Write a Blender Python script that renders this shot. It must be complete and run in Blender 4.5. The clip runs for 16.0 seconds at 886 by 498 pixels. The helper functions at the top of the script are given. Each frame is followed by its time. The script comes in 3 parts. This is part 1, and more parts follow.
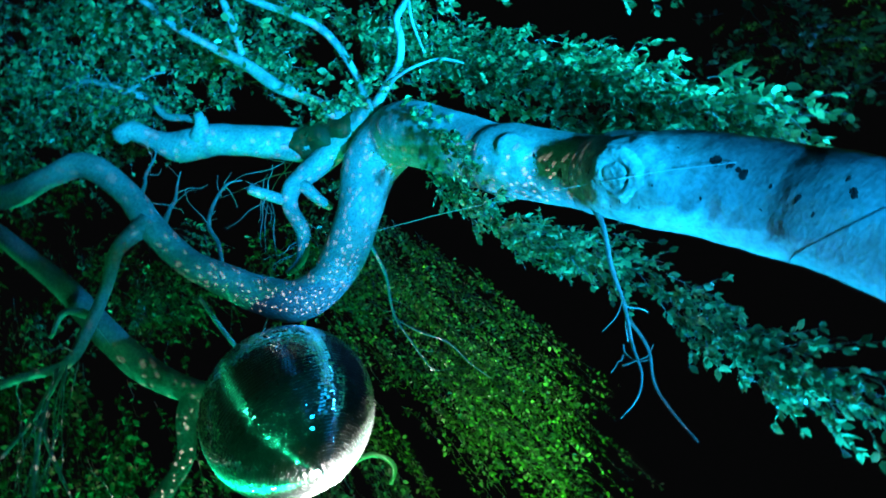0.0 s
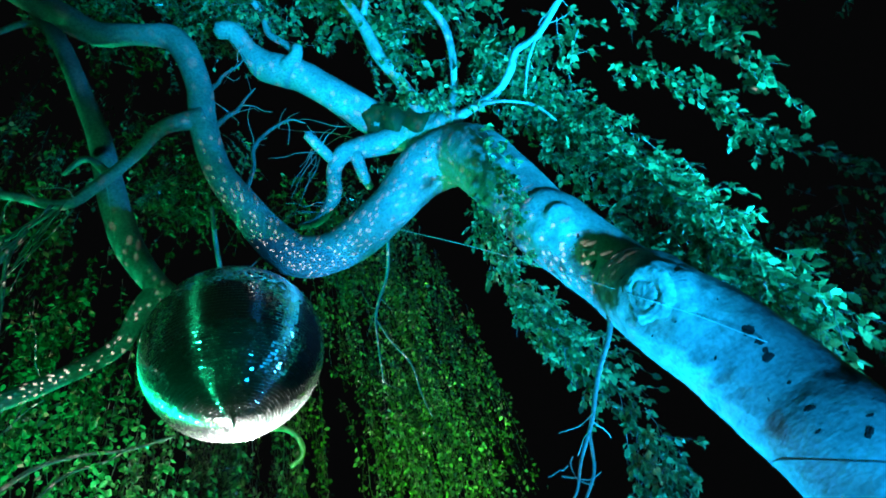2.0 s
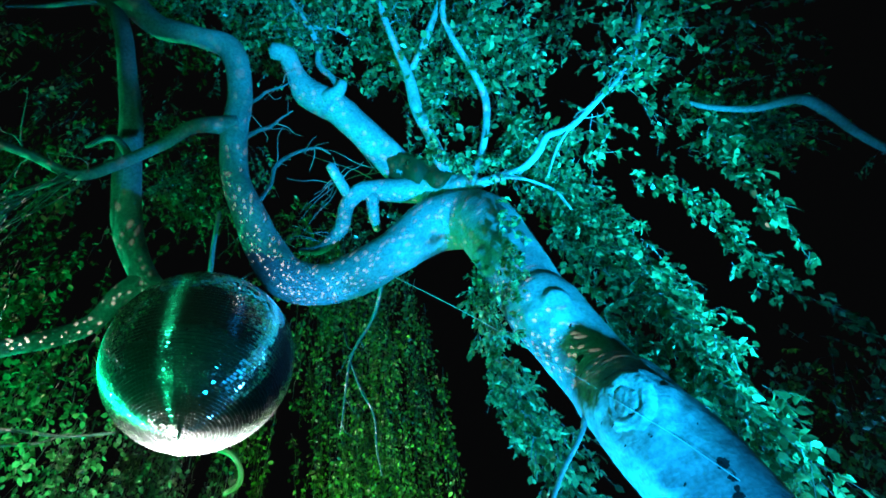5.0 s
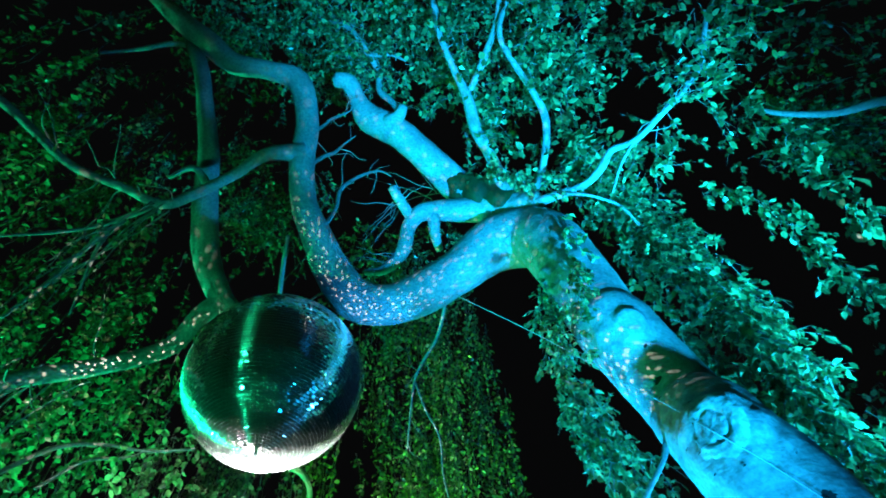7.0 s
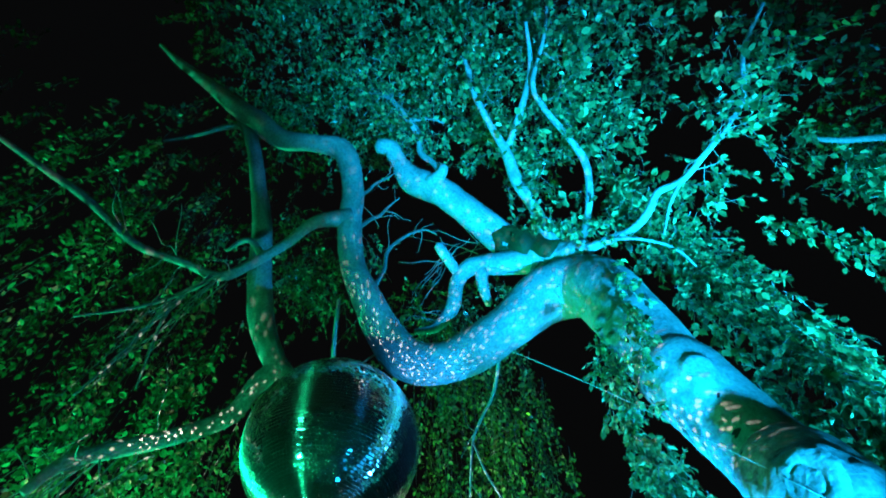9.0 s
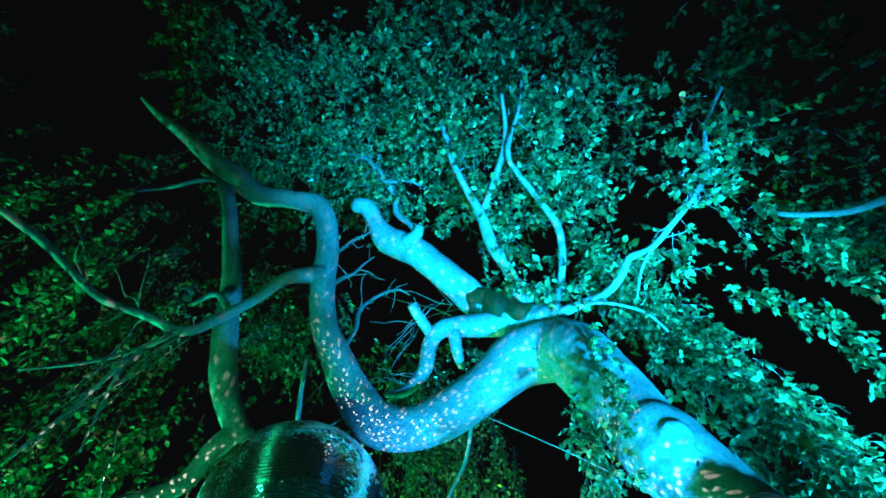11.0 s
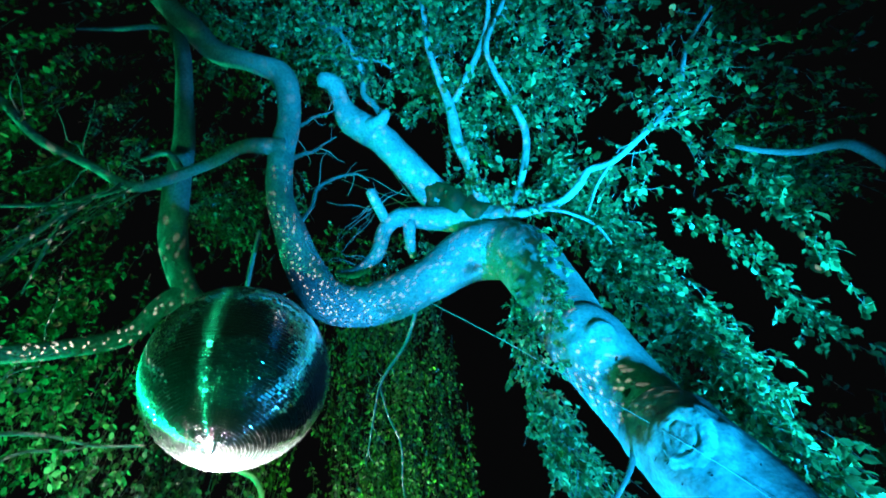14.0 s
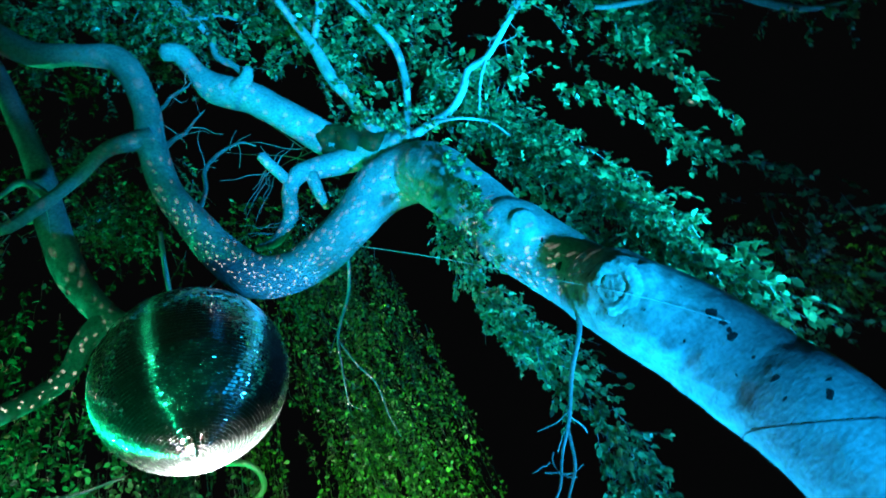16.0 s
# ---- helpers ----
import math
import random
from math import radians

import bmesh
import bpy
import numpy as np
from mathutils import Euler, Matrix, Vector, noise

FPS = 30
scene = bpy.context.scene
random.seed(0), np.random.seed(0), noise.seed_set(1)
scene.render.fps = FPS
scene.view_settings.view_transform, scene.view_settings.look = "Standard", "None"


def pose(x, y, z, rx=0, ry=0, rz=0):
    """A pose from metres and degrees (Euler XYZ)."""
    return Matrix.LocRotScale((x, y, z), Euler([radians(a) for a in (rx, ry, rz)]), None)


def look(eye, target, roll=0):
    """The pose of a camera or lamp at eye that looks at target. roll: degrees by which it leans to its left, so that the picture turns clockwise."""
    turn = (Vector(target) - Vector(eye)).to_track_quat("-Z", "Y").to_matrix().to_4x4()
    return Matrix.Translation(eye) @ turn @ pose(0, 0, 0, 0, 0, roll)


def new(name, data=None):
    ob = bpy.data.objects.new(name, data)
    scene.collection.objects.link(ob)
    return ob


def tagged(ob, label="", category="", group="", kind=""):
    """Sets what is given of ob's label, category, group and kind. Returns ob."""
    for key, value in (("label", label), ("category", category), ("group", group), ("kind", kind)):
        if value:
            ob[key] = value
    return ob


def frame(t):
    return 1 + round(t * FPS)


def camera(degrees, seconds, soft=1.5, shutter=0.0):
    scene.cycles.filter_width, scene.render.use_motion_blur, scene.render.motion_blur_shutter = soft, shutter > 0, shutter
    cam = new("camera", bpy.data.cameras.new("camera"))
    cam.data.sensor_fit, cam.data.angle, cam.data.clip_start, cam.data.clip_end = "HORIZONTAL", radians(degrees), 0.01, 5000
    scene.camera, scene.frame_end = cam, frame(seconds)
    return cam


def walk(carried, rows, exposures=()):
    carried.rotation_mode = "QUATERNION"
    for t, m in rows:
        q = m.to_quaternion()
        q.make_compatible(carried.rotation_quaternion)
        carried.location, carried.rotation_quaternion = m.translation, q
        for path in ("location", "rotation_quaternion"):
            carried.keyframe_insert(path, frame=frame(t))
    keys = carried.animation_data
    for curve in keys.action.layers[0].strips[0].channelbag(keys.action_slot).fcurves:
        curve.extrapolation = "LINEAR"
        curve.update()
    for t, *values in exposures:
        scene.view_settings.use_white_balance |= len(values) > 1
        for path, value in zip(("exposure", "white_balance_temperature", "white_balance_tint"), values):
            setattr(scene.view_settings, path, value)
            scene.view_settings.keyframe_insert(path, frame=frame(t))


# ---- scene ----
from mathutils.bvhtree import BVHTree

cam = camera(81.2, 16.0, 1.7, 0.5)
# t, x, y, z and the turn about the three axes
ROWS = [
    (0.0, 0.17, -0.07, 1.509, 146.56, 33.63, 44.01),
    (0.5, 0.172, -0.063, 1.516, 142.08, 28.37, 35.42),
    (1.0, 0.172, -0.055, 1.53, 138.85, 23.06, 28.23),
    (1.5, 0.176, -0.035, 1.568, 138.21, 19.32, 24.6),
    (2.0, 0.178, -0.034, 1.569, 139.33, 15.55, 20.99),
    (2.5, 0.185, -0.032, 1.577, 139.94, 13.92, 19.08),
    (3.0, 0.185, -0.032, 1.578, 141.05, 11.82, 16.5),
    (3.5, 0.182, -0.032, 1.583, 142.52, 10.75, 15.16),
    (4.0, 0.184, -0.032, 1.579, 142.63, 9.33, 13.17),
    (6.3, 0.096, -0.051, 1.587, 145.5, 6.24, 8.64),
    (6.5, 0.091, -0.052, 1.588, 145.69, 5.24, 10.49),
    (7.0, 0.092, -0.05, 1.592, 146.05, 3.25, 14.14),
    (7.5, 0.09, -0.049, 1.6, 146.88, 2.43, 16.65),
    (8.0, 0.088, -0.047, 1.607, 149.0, 1.51, 17.85),
    (8.5, 0.087, -0.046, 1.611, 149.7, 0.59, 18.69),
    (9.0, 0.089, -0.046, 1.605, 152.37, 0.64, 20.0),
    (9.5, 0.087, -0.046, 1.61, 155.7, 0.83, 20.04),
    (10.0, 0.086, -0.047, 1.613, 158.33, 1.18, 19.62),
    (10.2, 0.08, -0.045, 1.613, 159.1, 1.45, 19.25),
    (12.3, -0.016, 0.009, 1.596, 159.03, 4.17, 13.36),
    (12.5, -0.017, 0.008, 1.594, 157.63, 4.08, 12.84),
    (13.0, -0.014, 0.004, 1.59, 154.13, 3.86, 11.53),
    (13.5, -0.009, 0.002, 1.577, 150.61, 4.0, 10.04),
    (14.0, -0.005, 0.003, 1.561, 147.56, 4.38, 8.72),
    (14.5, -0.0, 0.0, 1.55, 144.92, 5.08, 7.19),
    (15.0, 0.006, -0.003, 1.539, 143.58, 9.07, 8.03),
    (15.5, 0.012, -0.008, 1.53, 142.7, 16.69, 14.01),
    (16.0, 0.016, -0.01, 1.522, 142.0, 21.71, 18.96),
]
walk(cam, [(t, pose(*r)) for t, *r in ROWS], [(0, -0.3), (4.2, -0.22), (6.5, -0.1), (9, 0.08), (10.2, 0.36), (12.5, 0.2), (14.2, -0.12), (15.0, 0.04), (16, -0.35)])

# ---------------------------------------------------------------- light
world = bpy.data.worlds.new("night")
scene.world = world
world.use_nodes = True
world.node_tree.nodes["Background"].inputs[0].default_value = (0.5, 0.55, 0.6, 1)
world.node_tree.nodes["Background"].inputs[1].default_value = 0.004


def spot(name, eye, target, colour, watts, degrees, soft=0.6, size=0.06):
    lamp = bpy.data.lights.new(name, "SPOT")
    lamp.color, lamp.energy, lamp.spot_size, lamp.spot_blend, lamp.shadow_soft_size = colour, watts, radians(degrees), soft, size
    ob = new(name, lamp)
    ob.matrix_world = look(eye, target)
    return ob


BALL = Vector((-1.40, 2.13, 3.87))
BALL_R = 0.535
BLUE, GREEN = (0.004, 0.37, 1.0), (0.004, 1.0, 0.38)
spot("blue_light_trunk", (0.74, 1.03, 0.42), (0.82, 1.95, 2.8), BLUE, 1150, 68, 1.0)
spot("blue_light_crown", (1.06, 0.64, 0.42), (0.55, 1.65, 6.2), (0.003, 0.43, 1.0), 8800, 44, 1.0)
# added fill for the treetop leaves, with no lamp known there
spot("blue_fill_top", (1.4, 0.35, 0.42), (-0.9, 0.3, 8.6), (0.003, 0.46, 1.0), 5500, 27, 1.0)
spot("blue_light_left", (-0.7, 4.0, 0.42), (0.75, 2.2, 2.7), (0.004, 0.42, 1.0), 6200, 46, 1.0)
spot("blue_light_right", (2.6, 2.1, 0.42), (1.9, 2.5, 3.9), (0.004, 0.5, 1.0), 16000, 40, 1.0)
spot("green_light_right", (2.9, 2.9, 0.42), (1.5, 2.42, 2.6), (0.2, 1.0, 0.06), 150, 40, 1.0)
spot("green_light_far", (5.2, 4.6, 0.42), (4.4, 5.8, 4.4), (0.12, 1.0, 0.05), 260, 44, 1.0)
spot("green_light", (-2.4, -0.3, 0.42), (-0.6, 2.0, 4.2), GREEN, 750, 60, 1.0)
spot("blue_light_ball", (2.6, 3.5, 0.42), (-0.75, 2.15, 4.7), BLUE, 3500, 22, 1.0)
spot("green_light_left", (-5.8, 4.0, 0.9), (-2.6, 2.1, 4.0), GREEN, 4300, 60, 1.0)
spot("green_light_back", (-0.9, 3.6, 0.42), (-1.15, 4.9, 4.3), (0.1, 1.0, 0.05), 2600, 46, 1.0)
# white beam that meets the mirror ball from the far side
spot("ball_beam", BALL + Vector((-0.68, 1.14, -0.7)), BALL + Vector((0, 0.16, -0.22)), (0.9, 1.0, 0.95), 34000, 40, 0.6, 0.07)


def fleck_lamp(name, at, aim, watts, scale, seed, degrees):
    """Added lamp patterned like the flecks the ball's tiles throw back on the tree."""
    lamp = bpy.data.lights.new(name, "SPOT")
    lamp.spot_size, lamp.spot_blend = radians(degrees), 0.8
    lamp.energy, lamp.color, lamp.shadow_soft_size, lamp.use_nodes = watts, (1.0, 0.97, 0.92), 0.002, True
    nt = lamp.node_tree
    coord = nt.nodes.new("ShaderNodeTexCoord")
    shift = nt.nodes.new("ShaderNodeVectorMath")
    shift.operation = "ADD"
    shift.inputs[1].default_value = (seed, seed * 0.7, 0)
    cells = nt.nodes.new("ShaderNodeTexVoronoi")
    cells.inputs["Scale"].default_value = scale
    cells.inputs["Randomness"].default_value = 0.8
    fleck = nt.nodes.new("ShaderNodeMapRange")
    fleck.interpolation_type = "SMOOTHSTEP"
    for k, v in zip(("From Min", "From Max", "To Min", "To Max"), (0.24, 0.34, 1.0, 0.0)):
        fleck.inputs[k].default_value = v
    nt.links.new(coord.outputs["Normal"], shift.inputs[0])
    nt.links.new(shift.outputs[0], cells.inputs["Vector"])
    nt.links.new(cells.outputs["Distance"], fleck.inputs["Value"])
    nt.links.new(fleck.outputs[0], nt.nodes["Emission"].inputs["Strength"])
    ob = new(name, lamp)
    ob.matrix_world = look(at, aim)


# four unseen lamps added close to the ball in place of its reflections
fleck_lamp("ball_fleck_lamp_right", BALL + Vector((0.55, -0.50, -0.35)), BALL + Vector((0.75, -0.2, 0.7)), 150, 36, 3.0, 88)
fleck_lamp("ball_sparkle_trunk", BALL + Vector((0.45, -0.55, -0.2)), (0.66, 2.05, 3.65), 280, 42, 1.0, 40)
fleck_lamp("ball_fleck_lamp_left", BALL + Vector((-0.36, -0.52, -0.25)), BALL + Vector((-1.5, -0.5, 0.6)), 75, 18, 9.0, 130)
fleck_lamp("ball_fleck_lamp_back", BALL + Vector((0.25, 0.55, -0.18)), BALL + Vector((0.5, 2.0, 0.2)), 200, 24, 5.0, 110)

# ---------------------------------------------------------------- materials


def material(name):
    m = bpy.data.materials.new(name)
    m.use_nodes = True
    nt = m.node_tree
    return m, nt, nt.nodes["Principled BSDF"]


def node(nt, kind, **inputs):
    n = nt.nodes.new(kind)
    for k, v in inputs.items():
        n.inputs[k.replace("_", " ")].default_value = v
    return n


def ramp(nt, fac, stops):
    r = nt.nodes.new("ShaderNodeValToRGB")
    while len(r.color_ramp.elements) < len(stops):
        r.color_ramp.elements.new(0.5)
    for e, (p, c) in zip(r.color_ramp.elements, stops):
        e.position, e.color = p, (*c, 1)
    nt.links.new(fac, r.inputs[0])
    return r.outputs[0]


def bump(nt, height, strength, distance, bsdf, below=None):
    b = node(nt, "ShaderNodeBump", Strength=strength, Distance=distance)
    nt.links.new(height, b.inputs["Height"])
    if below:
        nt.links.new(below, b.inputs["Normal"])
    nt.links.new(b.outputs[0], bsdf.inputs["Normal"])
    return b.outputs[0]


def mixed(nt, fac, a, b, mode="MIX"):
    m = nt.nodes.new("ShaderNodeMix")
    m.data_type, m.blend_type = "RGBA", mode
    for sock, v in ((m.inputs["Factor"], fac), (m.inputs["A"], a), (m.inputs["B"], b)):
        if isinstance(v, (int, float)):
            sock.default_value = v
        elif isinstance(v, tuple):
            sock.default_value = (*v, 1)
        else:
            nt.links.new(v, sock)
    return m.outputs["Result"]


def bark_material(name, pale, dark, moss_shade):
    m, nt, bsdf = material(name)
    pos = nt.nodes.new("ShaderNodeTexCoord").outputs["Object"]
    big = node(nt, "ShaderNodeTexNoise", Scale=3.2, Detail=5.0, Roughness=0.6)
    fine = node(nt, "ShaderNodeTexNoise", Scale=46.0, Detail=6.0, Roughness=0.65)
    wrinkle = node(nt, "ShaderNodeTexNoise", Scale=14.0, Detail=4.0, Distortion=1.4)
    lent = node(nt, "ShaderNodeTexVoronoi", Scale=38.0)
    rings = nt.nodes.new("ShaderNodeMapping")
    rings.inputs["Scale"].default_value = (0.9, 0.9, 1.9)
    nt.links.new(pos, rings.inputs["Vector"])
    for n in (big, fine):
        nt.links.new(pos, n.inputs["Vector"])
    for n in (wrinkle, lent):
        nt.links.new(rings.outputs[0], n.inputs["Vector"])
    base = ramp(nt, big.outputs[0], [(0.3, dark), (0.52, pale), (0.75, tuple(min(1, c * 1.2) for c in pale))])
    grain = ramp(nt, fine.outputs[0], [(0.3, (0.55, 0.55, 0.52)), (0.6, (1, 1, 1))])
    col = mixed(nt, 1.0, base, grain, "MULTIPLY")
    spots = ramp(nt, wrinkle.outputs[0], [(0.6, (0, 0, 0)), (0.75, (0.5, 0.5, 0.5))])
    col = mixed(nt, spots, col, moss_shade)
    nt.links.new(col, bsdf.inputs["Base Color"])
    bsdf.inputs["Roughness"].default_value = 0.72
    bsdf.inputs["Specular IOR Level"].default_value = 0.3
    b = bump(nt, wrinkle.outputs[0], 0.25, 0.012, bsdf)
    b = bump(nt, fine.outputs[0], 0.3, 0.004, bsdf, b)
    bump(nt, lent.outputs["Distance"], 0.25, 0.004, bsdf, b)
    return m


BARK = bark_material("beech_bark", (0.265, 0.26, 0.25), (0.165, 0.165, 0.15), (0.16, 0.19, 0.10))
# mossy olive, darkened to carry the shade at the limb's root
MOSS_SHADE = bark_material("moss_shade", (0.032, 0.036, 0.006), (0.013, 0.015, 0.003), (0.05, 0.055, 0.008))
# darker bark for twigs, also put on thick branches that stand in shade
TWIG_AND_SHADED = bark_material("twig_and_shaded_bark", (0.22, 0.21, 0.19), (0.11, 0.105, 0.09), (0.12, 0.13, 0.08))


def leaf_material():
    m, nt, bsdf = material("beech_leaf")
    isl = nt.nodes.new("ShaderNodeMath")
    isl.operation = "FRACT"
    both = nt.nodes.new("ShaderNodeMath")
    nt.links.new(nt.nodes.new("ShaderNodeNewGeometry").outputs["Random Per Island"], both.inputs[0])
    nt.links.new(nt.nodes.new("ShaderNodeObjectInfo").outputs["Random"], both.inputs[1])
    nt.links.new(both.outputs[0], isl.inputs[0])
    isl = isl.outputs[0]
    col = ramp(nt, isl, [(0.0, (0.03, 0.05, 0.012)), (0.45, (0.09, 0.165, 0.052)), (0.8, (0.23, 0.375, 0.14)), (1.0, (0.38, 0.53, 0.215))])
    pos = nt.nodes.new("ShaderNodeTexCoord").outputs["Object"]
    vein = node(nt, "ShaderNodeTexNoise", Scale=90.0, Detail=3.0)
    nt.links.new(pos, vein.inputs["Vector"])
    col = mixed(nt, 1.0, col, ramp(nt, vein.outputs[0], [(0.3, (0.7, 0.7, 0.7)), (0.65, (1, 1, 1))]), "MULTIPLY")
    nt.links.new(col, bsdf.inputs["Base Color"])
    bsdf.inputs["Roughness"].default_value = 0.3
    bsdf.inputs["Specular IOR Level"].default_value = 0.75
    bump(nt, vein.outputs[0], 0.3, 0.003, bsdf)
    thin = nt.nodes.new("ShaderNodeBsdfTranslucent")
    nt.links.new(col, thin.inputs[0])
    mix = nt.nodes.new("ShaderNodeMixShader")
    mix.inputs[0].default_value = 0.38
    nt.links.new(bsdf.outputs[0], mix.inputs[1])
    nt.links.new(thin.outputs[0], mix.inputs[2])
    nt.links.new(mix.outputs[0], nt.nodes["Material Output"].inputs[0])
    return m


LEAF = leaf_material()


def plain(name, colour, rough=0.6, metal=0.0, emit=0.0):
    m, nt, bsdf = material(name)
    n = node(nt, "ShaderNodeTexNoise", Scale=30.0, Detail=4.0)
    col = ramp(nt, n.outputs[0], [(0.3, tuple(c * 0.8 for c in colour)), (0.7, colour)])
    nt.links.new(col, bsdf.inputs["Base Color"])
    bsdf.inputs["Roughness"].default_value, bsdf.inputs["Metallic"].default_value = rough, metal
    if emit:
        nt.links.new(col, bsdf.inputs["Emission Color"])
        bsdf.inputs["Emission Strength"].default_value = emit
    return m


def mirror_material():
    m, nt, bsdf = material("mirror_tile")
    isl = nt.nodes.new("ShaderNodeNewGeometry").outputs["Random Per Island"]
    nt.links.new(ramp(nt, isl, [(0, (0.72, 0.74, 0.75)), (1, (0.9, 0.91, 0.92))]), bsdf.inputs["Base Color"])
    r = nt.nodes.new("ShaderNodeMapRange")
    r.inputs["To Min"].default_value, r.inputs["To Max"].default_value = 0.03, 0.09
    nt.links.new(isl, r.inputs["Value"])
    nt.links.new(r.outputs[0], bsdf.inputs["Roughness"])
    bsdf.inputs["Metallic"].default_value = 1.0
    dust = node(nt, "ShaderNodeBsdfDiffuse", Color=(0.8, 0.8, 0.8, 1))
    mix = nt.nodes.new("ShaderNodeMixShader")
    mix.inputs[0].default_value = 0.012
    haze = node(nt, "ShaderNodeBsdfAnisotropic", Color=(0.8, 0.8, 0.8, 1), Roughness=0.34, Anisotropy=0.8)
    around = nt.nodes.new("ShaderNodeTangent")
    around.direction_type, around.axis = "RADIAL", "Z"
    nt.links.new(around.outputs[0], haze.inputs["Tangent"])
    sheen = nt.nodes.new("ShaderNodeMixShader")
    sheen.inputs[0].default_value = 0.11
    nt.links.new(bsdf.outputs[0], sheen.inputs[1])
    nt.links.new(haze.outputs[0], sheen.inputs[2])
    nt.links.new(sheen.outputs[0], mix.inputs[1])
    nt.links.new(dust.outputs[0], mix.inputs[2])
    nt.links.new(mix.outputs[0], nt.nodes["Material Output"].inputs[0])
    return m


MIRROR = mirror_material()
GROUT = plain("ball_core", (0.03, 0.03, 0.03), 0.7)
STEEL = plain("steel", (0.5, 0.5, 0.5), 0.35, 1.0)
WIRE = plain("pale_cord", (0.4, 0.4, 0.38), 0.6)
SOIL = plain("dark_soil", (0.05, 0.045, 0.03), 0.95)
BLACK = plain("black_housing", (0.03, 0.03, 0.03), 0.5)
SCAR = plain("bark_scar", (0.007, 0.006, 0.005), 1.0)
# twig bark with the green light on it put into its colour
GREEN_LIT_TWIG = plain("green_lit_twig", (0.16, 0.38, 0.12), 0.5)
BLUE_LENS = plain("blue_lens", (0.03, 0.4, 1.0), 0.4, 0.0, 380.0)
GREEN_LENS = plain("green_lens", (0.05, 1.0, 0.45), 0.4, 0.0, 200.0)

# ---------------------------------------------------------------- helpers for building


def mesh_of(name, verts, faces, mat, parent=None, label="", smooth=False):
    me = bpy.data.meshes.new(name)
    me.from_pydata(verts, [], faces)
    if smooth:
        me.polygons.foreach_set("use_smooth", [True] * len(me.polygons))
    me.materials.append(mat)
    ob = new(name, me)
    if parent:
        ob.parent = parent
    if label:
        ob["label"] = label
    return ob


def part(name, bm, mat, parent, label=""):
    me = bpy.data.meshes.new(name)
    bm.to_mesh(me)
    bm.free()
    me.materials.append(mat)
    ob = new(name, me)
    ob.parent = parent
    if label:
        ob["label"] = label
    return ob


def spline(points, step):
    """Catmull-Rom through rows of x, y, z, radius, about one row every step metres."""
    p = np.array(points, float)
    p = np.vstack([2 * p[0] - p[1], p, 2 * p[-1] - p[-2]])
    out = []
    for a, b, c, d in zip(p, p[1:], p[2:], p[3:]):
        n = max(2, int(np.linalg.norm(c[:3] - b[:3]) / step))
        for u in np.linspace(0, 1, n, endpoint=False):
            out.append(0.5 * (2 * b + (c - a) * u + (2 * a - 5 * b + 4 * c - d) * u * u + (3 * b - a - 3 * c + d) * u ** 3))
    out.append(p[-2])
    out = np.array(out)
    out[:, 3] = np.maximum(out[:, 3], 0.002)
    return out


def tube(rows, sides, rough=0.0, seed=0.0, knots=()):
    """Verts and faces of a tapered, slightly lumpy limb with closed, rounded ends."""
    verts, faces = [], []
    c = rows[:, :3]
    tang = np.gradient(c, axis=0)
    tang /= np.linalg.norm(tang, axis=1)[:, None] + 1e-9
    side = np.cross(tang[0], (0.3, 0.8, 0.5))
    side /= np.linalg.norm(side)
    for i in range(len(rows)):
        side = side - tang[i] * side.dot(tang[i])
        side /= np.linalg.norm(side)
        other = np.cross(tang[i], side)
        for k in range(sides):
            a = 2 * math.pi * k / sides
            n = side * math.cos(a) + other * math.sin(a)
            v = c[i] + n * rows[i, 3]
            r = rows[i, 3]
            if rough:
                q = Vector(v)
                r *= 1 + rough * (noise.noise(q * 2.3 + Vector((seed, 0, 0))) + 0.55 * noise.noise(q * 7.0) + 0.22 * noise.noise(q * 19.0))
            for kc, kr, kh in knots:
                off = v - np.array(kc)
                low = off[2] < 0
                if low:
                    off[2] *= 0.4
                d = float(np.linalg.norm(off)) / kr
                if d < 2.2:
                    lump = noise.noise(Vector(v) * 16.0)
                    r += kh * (1 / (1 + math.exp((d - 1 - 0.12 * lump) * (4 if low else 8))) + 0.10 * math.exp(-((d - 0.72) * 6) ** 2) - 0.12 * math.exp(-(d * 3) ** 2) + 0.05 * lump)
            verts.append(tuple(c[i] + n * r))
    for i in range(len(rows) - 1):
        for k in range(sides):
            a, b = i * sides + k, i * sides + (k + 1) % sides
            faces.append((a, b, b + sides, a + sides))
    for i, s in ((0, -1), (len(rows) - 1, 1)):
        verts.append(tuple(c[i] + tang[i] * s * rows[i, 3] * 0.5))
        base = i * sides
        for k in range(sides):
            f = (base + k, base + (k + 1) % sides, len(verts) - 1)
            faces.append(f if s > 0 else f[::-1])
    return verts, faces


def limb(name, parent, points, mat=None, sides=14, rough=0.1, step=0.05, knots=(), label=""):
    v, f = tube(spline(points, step), sides, rough, len(points) * 1.7 + points[0][0], knots)
    return mesh_of(name, v, f, mat or BARK, parent, label, True)


# ---------------------------------------------------------------- ground
n = 60
gx = [(i / n * 2 - 1) for i in range(n + 1)]
gx = [math.copysign(abs(a) ** 3 * 400 + abs(a) * 4, a) for a in gx]
gv = [(x, y, 0.05 * noise.noise(Vector((x * 0.5, y * 0.5, 0))) - 0.02) for y in gx for x in gx]
gf = [(j * (n + 1) + i, j * (n + 1) + i + 1, (j + 1) * (n + 1) + i + 1, (j + 1) * (n + 1) + i) for j in range(n) for i in range(n)]
tagged(mesh_of("ground", gv, gf, SOIL, smooth=True), "dark bare soil under the tree at night", "ground", kind="structure")

